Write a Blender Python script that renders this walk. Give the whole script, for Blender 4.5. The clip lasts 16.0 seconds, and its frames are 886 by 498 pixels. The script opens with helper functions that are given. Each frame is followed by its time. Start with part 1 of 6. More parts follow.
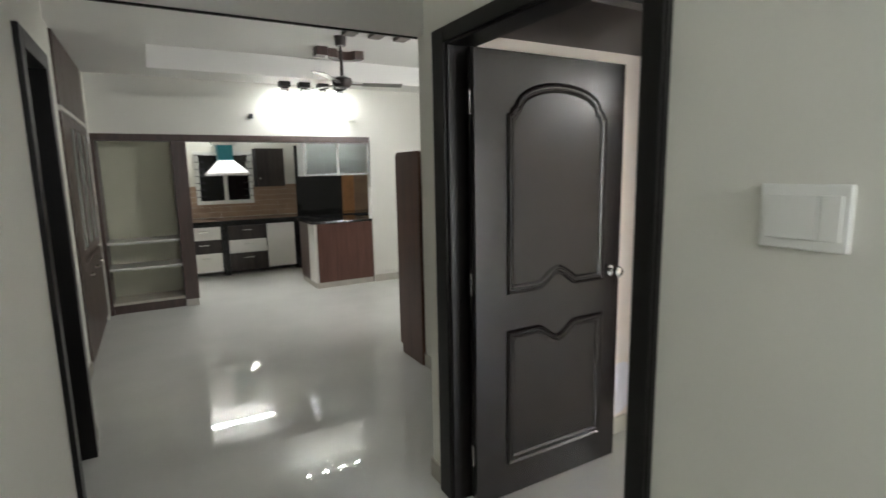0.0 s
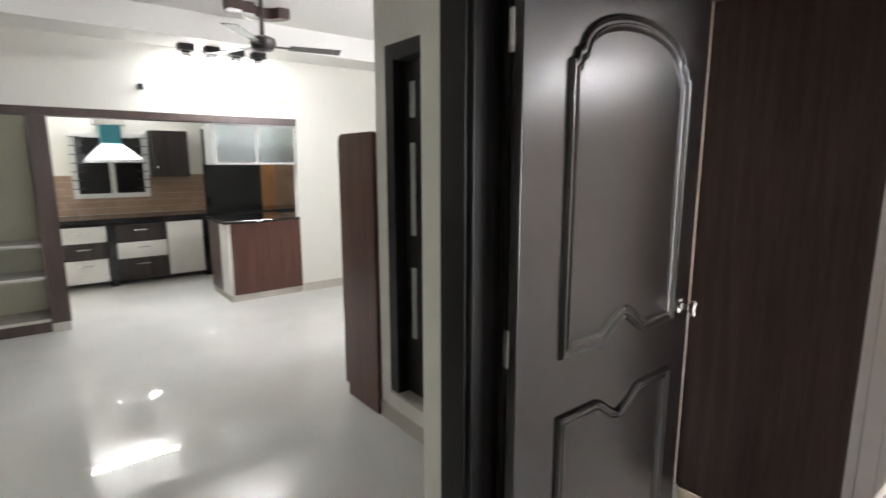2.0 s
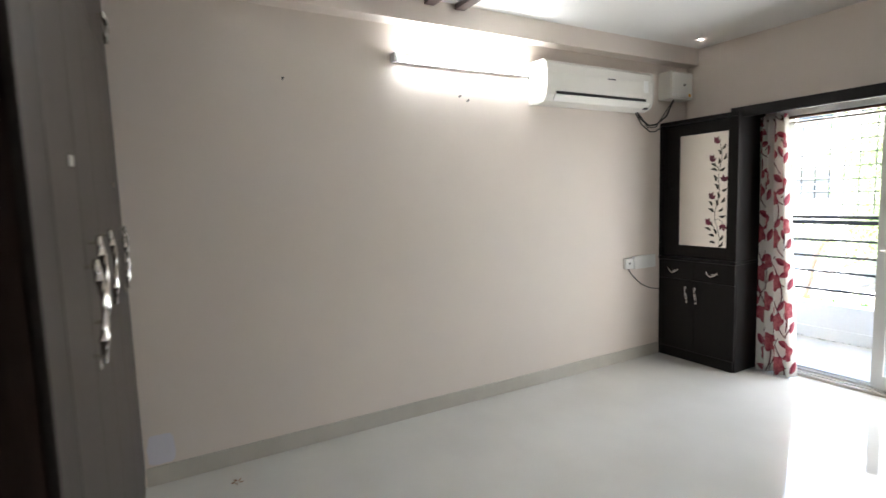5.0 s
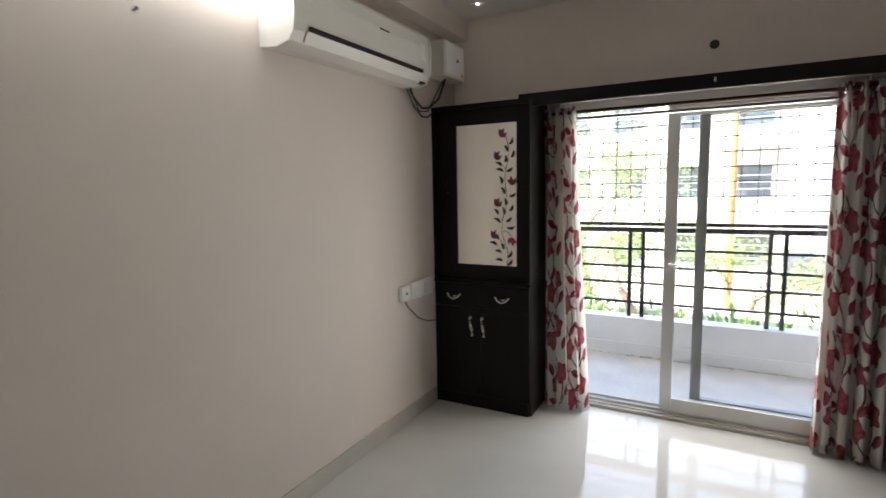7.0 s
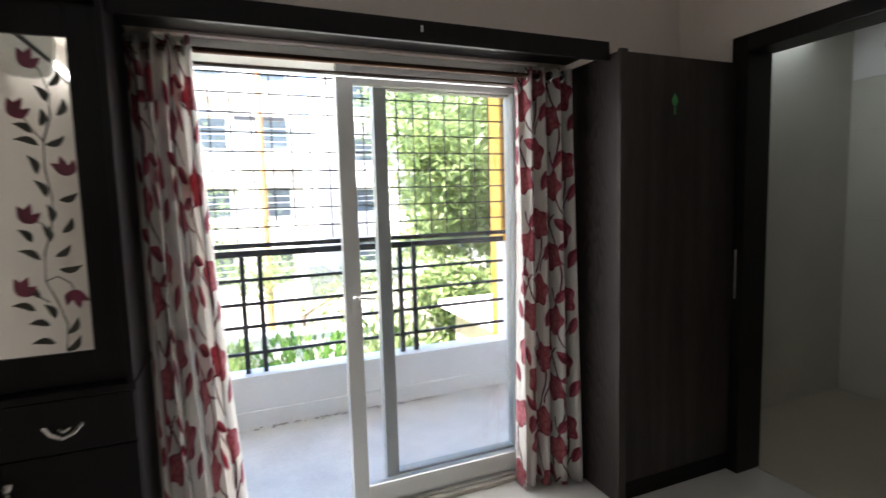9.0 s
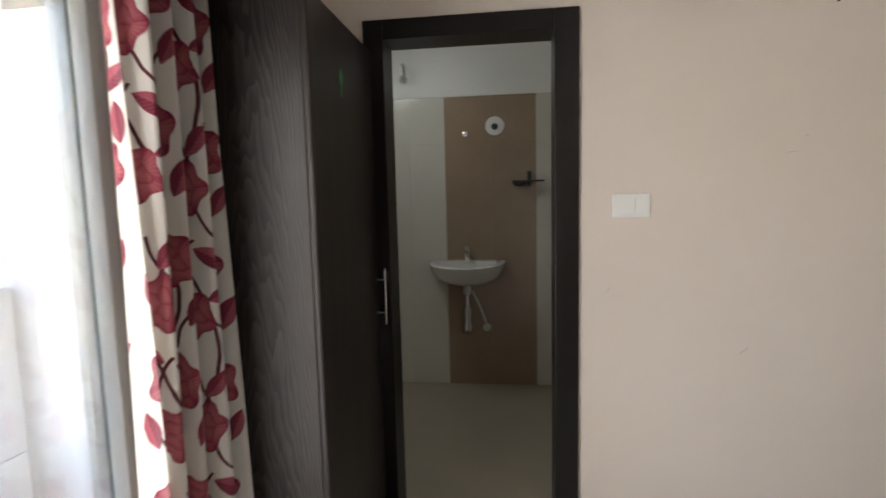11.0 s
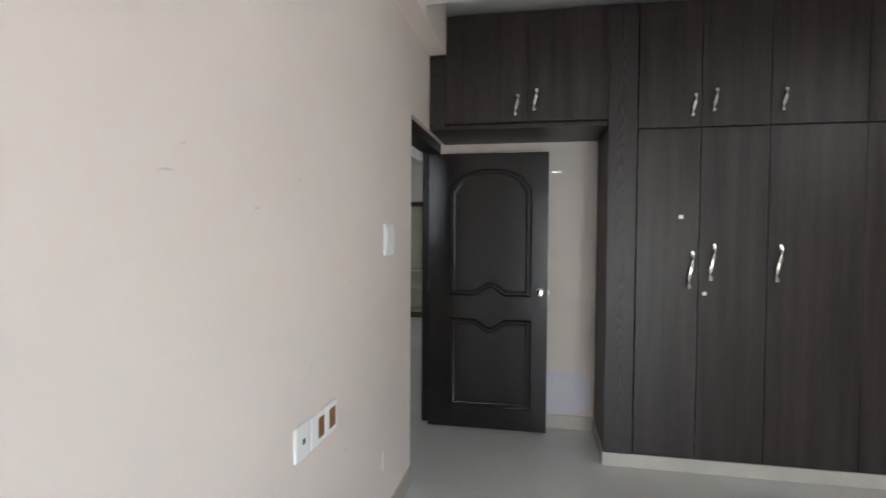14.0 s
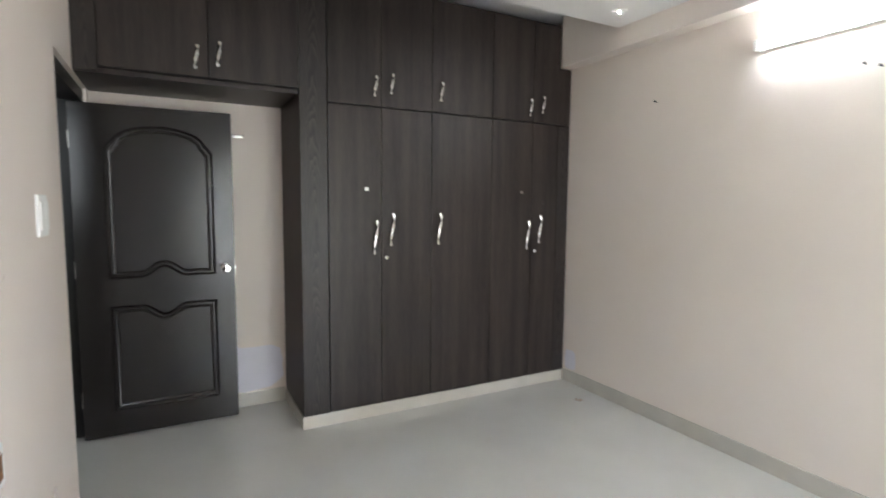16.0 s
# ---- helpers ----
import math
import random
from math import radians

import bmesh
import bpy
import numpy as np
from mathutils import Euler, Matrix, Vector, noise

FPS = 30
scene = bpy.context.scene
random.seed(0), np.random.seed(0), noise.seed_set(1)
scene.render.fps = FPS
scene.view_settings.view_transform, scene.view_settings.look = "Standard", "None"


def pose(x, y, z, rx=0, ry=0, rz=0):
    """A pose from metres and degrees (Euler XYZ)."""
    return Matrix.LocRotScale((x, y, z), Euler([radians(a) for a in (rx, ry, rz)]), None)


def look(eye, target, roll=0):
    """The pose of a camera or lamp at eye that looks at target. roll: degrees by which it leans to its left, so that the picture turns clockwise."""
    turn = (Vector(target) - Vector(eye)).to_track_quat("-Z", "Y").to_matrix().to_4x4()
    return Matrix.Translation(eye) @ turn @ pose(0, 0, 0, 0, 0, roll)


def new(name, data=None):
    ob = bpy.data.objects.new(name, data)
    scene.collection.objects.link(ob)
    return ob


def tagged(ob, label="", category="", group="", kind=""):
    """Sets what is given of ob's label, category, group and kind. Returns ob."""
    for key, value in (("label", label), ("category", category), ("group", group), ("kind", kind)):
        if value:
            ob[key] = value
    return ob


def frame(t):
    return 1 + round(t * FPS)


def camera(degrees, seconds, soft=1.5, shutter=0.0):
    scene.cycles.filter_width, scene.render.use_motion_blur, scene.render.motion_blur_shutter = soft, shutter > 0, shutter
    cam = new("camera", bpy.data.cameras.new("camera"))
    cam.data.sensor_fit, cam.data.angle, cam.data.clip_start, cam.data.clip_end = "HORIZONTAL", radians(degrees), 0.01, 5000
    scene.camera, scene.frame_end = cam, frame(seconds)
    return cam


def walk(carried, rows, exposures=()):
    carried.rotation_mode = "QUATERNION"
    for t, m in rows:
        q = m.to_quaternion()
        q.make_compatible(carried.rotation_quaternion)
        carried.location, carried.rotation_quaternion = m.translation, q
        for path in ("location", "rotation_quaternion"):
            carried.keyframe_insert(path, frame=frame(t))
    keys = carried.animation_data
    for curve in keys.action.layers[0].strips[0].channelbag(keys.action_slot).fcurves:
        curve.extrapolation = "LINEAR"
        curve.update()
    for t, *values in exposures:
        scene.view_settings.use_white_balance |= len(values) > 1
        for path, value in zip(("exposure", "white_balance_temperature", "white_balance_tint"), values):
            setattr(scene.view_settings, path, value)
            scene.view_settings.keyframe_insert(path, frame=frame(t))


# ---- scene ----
cam = camera(81.9, 16.0, soft=1.5, shutter=0.3)

# the walk: seconds, eye, target, roll
PATH = [
    (0, (-1.255, -0.925, 1.546), (-0.288, 0.798, 1.239), -1.1),
    (0.5, (-1.128, -0.722, 1.541), (-0.461, 1.143, 1.266), -0.6),
    (1, (-1.036, -0.564, 1.527), (-0.465, 1.33, 1.235), 0.2),
    (1.5, (-1.042, -0.233, 1.537), (-0.219, 1.558, 1.194), 0.0),
    (2, (-0.983, 0.026, 1.521), (0.232, 1.579, 1.185), -0.1),
    (2.5, (-0.834, 0.237, 1.516), (0.756, 1.405, 1.189), 0.2),
    (3, (-0.779, 0.433, 1.498), (1.101, 1.053, 1.215), -0.6),
    (3.5, (-0.578, 0.545, 1.474), (1.401, 0.612, 1.194), -1.9),
    (4, (-0.252, 0.488, 1.472), (1.701, 0.125, 1.244), -1.5),
    (4.5, (0.016, 0.423, 1.451), (1.875, -0.287, 1.251), -1.6),
    (7, (1.553, -0.528, 1.499), (2.5, -2.273, 1.263), -1.1),
    (7.5, (1.833, -0.774, 1.457), (2.407, -2.679, 1.253), -0.9),
    (8, (2.049, -1.123, 1.408), (2.221, -3.109, 1.242), -1.3),
    (10.3, (2.349, -2.596, 1.421), (0.595, -3.533, 1.205), -1.3),
    (10.5, (2.28, -2.715, 1.424), (0.438, -3.463, 1.206), -1.4),
    (11, (2.11, -3.022, 1.427), (0.137, -3.274, 1.221), -1.4),
    (11.5, (1.827, -3.163, 1.413), (-0.142, -2.872, 1.221), -1.3),
    (12, (1.608, -3.237, 1.408), (-0.193, -2.386, 1.222), -1.1),
    (12.5, (1.387, -3.284, 1.417), (-0.113, -1.975, 1.227), -0.8),
    (13, (1.138, -3.125, 1.413), (-0.032, -1.511, 1.255), -0.9),
    (13.5, (0.905, -2.985, 1.422), (0.128, -1.145, 1.311), -0.5),
    (14, (0.729, -2.841, 1.436), (0.354, -0.878, 1.38), 0.4),
    (14.5, (0.627, -2.639, 1.468), (0.652, -0.639, 1.446), 0.7),
    (15, (0.571, -2.601, 1.49), (0.907, -0.63, 1.491), 0.6),
    (15.5, (0.476, -2.644, 1.5), (1.093, -0.742, 1.459), 0.5),
    (16, (0.416, -2.764, 1.47), (1.353, -1.007, 1.288), 0.5),
]
walk(cam, [(t, look(eye, target, roll)) for t, eye, target, roll in PATH],
     exposures=((0.0, 5.25, 6600, 10), (0.4, 5.75, 6600, 11), (1.0, 6.0, 6500, 13), (1.5, 5.95, 6500, 13), (2.5, 5.95, 6350, 16), (3.0, 5.7, 6100, 16), (3.5, 5.0, 6100, 16), (4.0, 4.75, 6350, 12), (4.5, 4.55, 6400, 10),
                (7.0, 3.4, 6750, 12), (7.5, 3.5, 6750, 14), (8.0, 3.9, 6650, 15), (8.2, 3.9, 6650, 15), (9.6, 2.55, 6450, 10), (10.3, 2.1, 6750, 11), (10.5, 2.4, 6750, 11), (10.8, 3.25, 6800, 11),
                (11.0, 3.8, 7000, 13), (11.5, 4.35, 6500, 11), (12.0, 4.55, 6250, 10), (12.5, 4.5, 6150, 9), (13.5, 4.3, 6150, 11), (14.0, 4.4, 6150, 11), (14.5, 4.75, 6150, 11), (15.0, 5.25, 6250, 10),
                (15.5, 5.2, 6280, 10), (16.0, 4.75, 6300, 10)))

# ---------------------------------------------------------------- world and light
SUN_EL, SUN_AZ = radians(58), radians(55)     # azimuth measured from +y towards +x
world = bpy.data.worlds.new("sky")
scene.world = world
world.use_nodes = True
wn = world.node_tree.nodes
sky = wn.new("ShaderNodeTexSky")
sky.sky_type, sky.sun_disc = "NISHITA", False
sky.sun_elevation, sky.sun_rotation = SUN_EL, SUN_AZ
wn["Background"].inputs["Strength"].default_value = 0.13
world.node_tree.links.new(sky.outputs["Color"], wn["Background"].inputs["Color"])


def lamp(name, kind, energy, m, colour=(1, 1, 1), **kw):
    d = bpy.data.lights.new(name, kind)
    d.energy, d.color = energy, colour
    for k, v in kw.items():
        if k == "size": d.size = v
        elif k == "size_y": d.shape, d.size_y = "RECTANGLE", v
        elif k == "radius": d.shadow_soft_size = v
        elif k == "angle": d.angle = v
        elif k == "spot": d.spot_size, d.spot_blend = v, 0.6
    ob = new(name, d)
    ob.matrix_world = m
    return ob


sdir = Vector((math.sin(SUN_AZ) * math.cos(SUN_EL), math.cos(SUN_AZ) * math.cos(SUN_EL), math.sin(SUN_EL)))
lamp("sun", "SUN", 4.2, look(sdir * 50, (0, 0, 0)), (1.0, 0.95, 0.87), angle=radians(0.5))
# daylight entering by the balcony opening
lamp("balcony_daylight", "AREA", 2.3, look((1.71, -3.959, 1.03), (1.71, 0, 0.95)), (0.975, 0.985, 0.985), size=1.30, size_y=1.84)
# the kitchen's tube, and unseen fill lamps added for the hall and corridor end
lamp("kitchen_tube_glow", "AREA", 0.95, look((-0.30, 8.02, 2.68), (-0.30, 7.0, 1.6)), (0.95, 0.98, 1.0), size=1.07, size_y=0.03)
lamp("hall_fill", "AREA", 1.2, look((1.6, 2.62, 2.35), (0.6, 5.0, 1.5)), (0.97, 0.98, 1.0), size=1.2, size_y=0.04)
lamp("corridor_fill", "AREA", 0.62, look((-0.48, -2.27, 1.75), (-0.62, 0.5, 1.3)), (0.90, 0.96, 1.0), size=0.5, size_y=1.1)
# fill lamp added to brighten the bathroom; the wall has no opening there
lamp("bath_fill", "AREA", 0.47, look((-0.85, -3.985, 2.35), (-1.1, -3.0, 0.9)), (0.85, 0.95, 1.0), size=0.6, size_y=0.35)
# spots that wash the wall above the kitchen opening
for sx in (0.225, 0.455, 0.685, 0.905):
    lamp("spot_glow", "SPOT", 0.12, look((sx, 5.52, 2.50), (sx, 5.80, 1.9)), (0.95, 1.0, 1.0), spot=radians(150), radius=0.04)

# ---------------------------------------------------------------- materials


def material(name, colour, rough=0.5, metal=0.0, vary=0.06, scale=4.0, bump=0.0, bscale=60.0, stretch=(1, 1, 1), fine=0.0, spec=0.5, coat=0.0, dark=None):
    """Principled surface: broad mottling, fine grain and relief in object space."""
    m = bpy.data.materials.new(name)
    m.use_nodes = True
    nt = m.node_tree
    n, ln = nt.nodes, nt.links
    p = n["Principled BSDF"]
    p.inputs["Roughness"].default_value = rough
    p.inputs["Metallic"].default_value = metal
    p.inputs["Specular IOR Level"].default_value = spec
    p.inputs["Coat Weight"].default_value = coat
    p.inputs["Coat Roughness"].default_value = 0.12
    geo = n.new("ShaderNodeTexCoord")
    mp = n.new("ShaderNodeMapping")
    mp.inputs["Scale"].default_value = stretch
    ln.new(geo.outputs["Object"], mp.inputs["Vector"])
    big = n.new("ShaderNodeTexNoise")
    big.inputs["Scale"].default_value = scale
    big.inputs["Detail"].default_value = 6
    ln.new(mp.outputs["Vector"], big.inputs["Vector"])
    small = n.new("ShaderNodeTexNoise")
    small.inputs["Scale"].default_value = bscale
    small.inputs["Detail"].default_value = 4
    ln.new(mp.outputs["Vector"], small.inputs["Vector"])
    r = n.new("ShaderNodeValToRGB")
    lo = dark or tuple(c * (1 - vary) for c in colour)
    hi = tuple(min(1, c * (1 + vary)) for c in colour)
    r.color_ramp.elements[0].position, r.color_ramp.elements[1].position = 0.32, 0.68
    r.color_ramp.elements[0].color, r.color_ramp.elements[1].color = (*lo, 1), (*hi, 1)
    add = n.new("ShaderNodeMath")
    add.operation = "MULTIPLY_ADD"
    add.inputs[1].default_value = fine
    sub = n.new("ShaderNodeMath")
    sub.operation = "MULTIPLY_ADD"
    sub.inputs[1].default_value, sub.inputs[2].default_value = 1.0, -0.5 * fine
    ln.new(small.outputs["Fac"], add.inputs[0])
    ln.new(big.outputs["Fac"], sub.inputs[0])
    ln.new(sub.outputs[0], add.inputs[2])
    ln.new(add.outputs[0], r.inputs["Fac"])
    ln.new(r.outputs["Color"], p.inputs["Base Color"])
    rr = n.new("ShaderNodeMapRange")
    rr.inputs["To Min"].default_value, rr.inputs["To Max"].default_value = max(0.02, rough - 0.08 * rough), min(1, rough + 0.08 * rough)
    ln.new(big.outputs["Fac"], rr.inputs["Value"])
    ln.new(rr.outputs["Result"], p.inputs["Roughness"])
    if bump:
        b = n.new("ShaderNodeBump")
        b.inputs["Strength"].default_value, b.inputs["Distance"].default_value = bump, 0.002
        ln.new(small.outputs["Fac"], b.inputs["Height"])
        ln.new(b.outputs["Normal"], p.inputs["Normal"])
    return m


def glow(name, colour, strength):
    m = bpy.data.materials.new(name)
    m.use_nodes = True
    p = m.node_tree.nodes["Principled BSDF"]
    p.inputs["Base Color"].default_value = (0.8, 0.8, 0.8, 1)
    p.inputs["Emission Color"].default_value = (*colour, 1)
    p.inputs["Emission Strength"].default_value = strength
    return m


def glass(name, colour=(1, 1, 1), rough=0.0):
    m = bpy.data.materials.new(name)
    m.use_nodes = True
    p = m.node_tree.nodes["Principled BSDF"]
    p.inputs["Base Color"].default_value = (*colour, 1)
    p.inputs["Roughness"].default_value = rough
    p.inputs["Transmission Weight"].default_value = 1.0
    p.inputs["IOR"].default_value = 1.45
    return m


PINK = material("pink_beige_wall_paint", (0.755, 0.674, 0.605), 0.6, vary=0.03, scale=1.3, bump=0.06, bscale=90, fine=0.15)
CREAM = material("cream_wall_paint", (0.765, 0.752, 0.69), 0.55, vary=0.03, scale=1.3, bump=0.06, bscale=90, fine=0.15)
WHITE = material("white_ceiling_paint", (0.82, 0.81, 0.78), 0.7, vary=0.02, scale=1.0, bump=0.04)
LILAC = material("lilac_patch_paint", (0.72, 0.70, 0.76), 0.6, vary=0.03, scale=6)
TILE = material("polished_vitrified_tile", (0.60, 0.592, 0.555), 0.032, vary=0.04, scale=2.2, fine=0.3, bscale=120, spec=0.4)
SKIRT = material("grey_skirting_tile", (0.52, 0.49, 0.43), 0.25, vary=0.06, scale=5)
def oak(name, light, dark, rough):
    """Stained oak laminate: long cathedral grain, pores and a satin finish."""
    m = bpy.data.materials.new(name)
    m.use_nodes = True
    n, ln = m.node_tree.nodes, m.node_tree.links
    p = n["Principled BSDF"]
    p.inputs["Roughness"].default_value, p.inputs["Specular IOR Level"].default_value = rough, 0.4
    tc = n.new("ShaderNodeTexCoord")
    def calc(op, x, y=None, z=None):
        k = n.new("ShaderNodeMath")
        k.operation = op
        for i, v in enumerate((x, y, z)):
            if isinstance(v, (int, float)):
                k.inputs[i].default_value = v
            elif v is not None:
                ln.new(v, k.inputs[i])
        return k.outputs[0]

    # arches: height plus the square of the distance from the board's middle line, uneven along the board
    board, place = n.new("ShaderNodeSeparateXYZ"), n.new("ShaderNodeSeparateXYZ")
    ln.new(tc.outputs["Generated"], board.inputs[0])
    ln.new(tc.outputs["Object"], place.inputs[0])
    mp = n.new("ShaderNodeMapping")
    mp.inputs["Scale"].default_value = (14.0, 14.0, 2.2)
    ln.new(tc.outputs["Object"], mp.inputs["Vector"])
    sway = n.new("ShaderNodeTexNoise")
    sway.inputs["Scale"].default_value, sway.inputs["Detail"].default_value = 1.0, 3
    ln.new(mp.outputs["Vector"], sway.inputs["Vector"])
    across = calc("POWER", calc("ABSOLUTE", calc("SUBTRACT", board.outputs["X"], 0.5)), 2.0)
    deep = calc("POWER", calc("ABSOLUTE", calc("SUBTRACT", board.outputs["Y"], 0.5)), 2.0)
    arch = calc("MULTIPLY_ADD", calc("ADD", across, deep), 46.0, calc("MULTIPLY_ADD", place.outputs["Z"], 9.0, calc("MULTIPLY", sway.outputs["Fac"], 7.0)))
    ring = calc("FRACT", arch)
    mp2 = n.new("ShaderNodeMapping")
    mp2.inputs["Scale"].default_value = (240.0, 240.0, 5.0)
    ln.new(tc.outputs["Object"], mp2.inputs["Vector"])
    pore = n.new("ShaderNodeTexNoise")
    pore.inputs["Scale"].default_value, pore.inputs["Detail"].default_value = 1.0, 3
    ln.new(mp2.outputs["Vector"], pore.inputs["Vector"])
    mx = n.new("ShaderNodeMath")
    mx.operation = "MULTIPLY"
    ln.new(ring, mx.inputs[0])
    ln.new(pore.outputs["Fac"], mx.inputs[1])
    r = n.new("ShaderNodeValToRGB")
    r.color_ramp.elements[0].position, r.color_ramp.elements[1].position = 0.08, 0.5
    r.color_ramp.elements[0].color, r.color_ramp.elements[1].color = (*dark, 1), (*light, 1)
    ln.new(mx.outputs[0], r.inputs["Fac"])
    ln.new(r.outputs["Color"], p.inputs["Base Color"])
    b = n.new("ShaderNodeBump")
    b.inputs["Strength"].default_value, b.inputs["Distance"].default_value = 0.25, 0.001
    ln.new(mx.outputs[0], b.inputs["Height"])
    ln.new(b.outputs["Normal"], p.inputs["Normal"])
    return m


OAK = oak("dark_stained_oak", (0.046, 0.036, 0.032), (0.012, 0.009, 0.0085), 0.42)
WOOD = material("dark_oak_laminate", (0.043, 0.032, 0.028), 0.40, spec=0.36, vary=0.0, dark=(0.017, 0.0125, 0.011), scale=3.2, stretch=(4.2, 4.2, 0.24), bump=0.2, bscale=46, fine=0.55)
DOORP = material("dark_brown_door_paint", (0.0110, 0.0082, 0.0078), 0.25, spec=0.55, vary=0.02, scale=1.0, bump=0.06, bscale=55, fine=0.2)
FRAMEP = material("black_brown_frame_paint", (0.0065, 0.0052, 0.005), 0.36, spec=0.3, vary=0.05, scale=3, bump=0.02, bscale=120)
SIDEW = material("brown_veneer_panel", (0.052, 0.033, 0.028), 0.48, spec=0.2, vary=0.0, dark=(0.026, 0.0165, 0.014), scale=3.0, stretch=(9, 9, 0.55), bump=0.15, bscale=22, fine=0.5)
BLACKW = material("black_stained_wood", (0.008, 0.0066, 0.0066), 0.44, spec=0.2, vary=0.0, dark=(0.0055, 0.0045, 0.0045), scale=3, stretch=(8, 8, 0.6), bump=0.15, bscale=25, fine=0.4)
REDW = material("red_brown_laminate", (0.130, 0.058, 0.042), 0.35, vary=0.0, dark=(0.085, 0.036, 0.027), scale=3, stretch=(7, 7, 0.5), bscale=25, fine=0.4)
DARKB = material("dark_brown_laminate", (0.080, 0.048, 0.040), 0.35, vary=0.0, dark=(0.050, 0.030, 0.025), scale=3, stretch=(7, 7, 0.5), bscale=25, fine=0.4)
LAMW = material("off_white_laminate", (0.66, 0.64, 0.60), 0.35, vary=0.03)
STEEL = material("brushed_steel", (0.70, 0.69, 0.66), 0.25, metal=1.0, vary=0.04, bscale=200)
CHROME = material("chrome", (0.8, 0.8, 0.8), 0.08, metal=1.0, vary=0.02)
UPVC = material("white_upvc", (0.74, 0.74, 0.71), 0.35, vary=0.03, scale=3)
ALUM = material("grey_aluminium", (0.50, 0.51, 0.49), 0.4, metal=0.2, vary=0.06)
IRON = material("black_painted_iron", (0.03, 0.03, 0.035), 0.45, vary=0.2, scale=9)
PLAST = material("white_switch_plastic", (0.86, 0.86, 0.83), 0.3, vary=0.02)
ACW = material("off_white_plastic", (0.72, 0.70, 0.64), 0.35, vary=0.02)
BLACK = material("black_rubber", (0.012, 0.012, 0.012), 0.5, vary=0.1)
BALC = material("white_exterior_paint", (0.85, 0.845, 0.83), 0.75, vary=0.05, scale=2, bump=0.1, bscale=40, fine=0.3)
BFLOOR = material("balcony_floor_tile", (0.72, 0.70, 0.66), 0.5, vary=0.10, scale=3, fine=0.5)
YELLOW = material("yellow_facade_paint", (0.80, 0.42, 0.06), 0.7, vary=0.06, scale=2)
BATHT = material("pale_bath_tile", (0.62, 0.60, 0.53), 0.18, vary=0.03, scale=3)
BATHB = material("brown_bath_tile", (0.34, 0.25, 0.175), 0.2, vary=0.08, scale=3, fine=0.3)
BATHF = material("beige_bath_floor_tile", (0.42, 0.37, 0.29), 0.35, vary=0.05, scale=3, fine=0.3)
CERAM = material("white_ceramic", (0.80, 0.80, 0.77), 0.08, vary=0.01)
GRANITE = material("black_granite", (0.015, 0.015, 0.016), 0.08, vary=0.5, scale=60)
MIRROR = material("silvered_mirror", (0.86, 0.85, 0.80), 0.03, metal=1.0, vary=0.01)
GLASS = glass("clear_glass")
FROST = glass("frosted_glass", (0.85, 0.95, 0.93), 0.35)
TUBE_DIM = glow("lit_dim_tube", (0.93, 0.97, 1.0), 1.0)
TUBE = glow("lit_tube", (0.93, 0.97, 1.0), 2.8)
LED = glow("lit_led", (1.0, 0.97, 0.92), 42)
LED2 = glow("lit_spot", (0.95, 1.0, 1.0), 5)

# ---------------------------------------------------------------- mesh helpers
BASE = {}


def box(bm, x0, x1, y0, y1, z0, z1, bev=0.0):
    x0, x1, y0, y1, z0, z1 = min(x0, x1), max(x0, x1), min(y0, y1), max(y0, y1), min(z0, z1), max(z0, z1)
    v = [bm.verts.new((x, y, z)) for x in (x0, x1) for y in (y0, y1) for z in (z0, z1)]
    f = [bm.faces.new([v[i] for i in q]) for q in ((0, 1, 3, 2), (4, 6, 7, 5), (0, 4, 5, 1), (2, 3, 7, 6), (0, 2, 6, 4), (1, 5, 7, 3))]
    if bev:
        es = list({e for q in f for e in q.edges})
        bmesh.ops.bevel(bm, geom=es, offset=bev, segments=2, affect="EDGES", profile=0.6)
    return bm


def boxes(*rows, bev=0.0):
    bm = bmesh.new()
    for r in rows:
        box(bm, *r, bev=bev)
    return bm


def tube(bm, pts, r, n=8, flat=1.0, up=(0, 0, 1)):
    """A rod of radius r (a number or one per point) along pts."""
    rs = r if isinstance(r, (list, tuple)) else [r] * len(pts)
    pts = [Vector(p) for p in pts]
    rings = []
    for i, p in enumerate(pts):
        d = (pts[min(i + 1, len(pts) - 1)] - pts[max(i - 1, 0)]).normalized()
        a = d.cross(Vector(up))
        if a.length < 1e-3:
            a = d.cross(Vector((1, 0, 0)))
        a.normalize()
        b = d.cross(a)
        rings.append([bm.verts.new(p + rs[i] * (math.cos(k * math.tau / n) * a + flat * math.sin(k * math.tau / n) * b)) for k in range(n)])
    for q, s in zip(rings, rings[1:]):
        for k in range(n):
            bm.faces.new((q[k], q[(k + 1) % n], s[(k + 1) % n], s[k]))
    bm.faces.new(rings[0][::-1])
    bm.faces.new(rings[-1])
    return bm


def lathe(bm, axis_pt, axis, profile, n=20):
    """Turns (distance along axis, radius) rows round an axis."""
    return tube(bm, [Vector(axis_pt) + Vector(axis).normalized() * d for d, _ in profile], [max(r, 0.0004) for _, r in profile], n, up=(0.3, 0.5, 0.8))


def finish(name, bm, mat, smooth=False):
    bmesh.ops.recalc_face_normals(bm, faces=bm.faces)
    me = bpy.data.meshes.new(name)
    bm.to_mesh(me)
    bm.free()
    me.materials.append(mat)
    if smooth:
        for p in me.polygons:
            p.use_smooth = True
        me.set_sharp_from_angle(angle=radians(40))
    return me


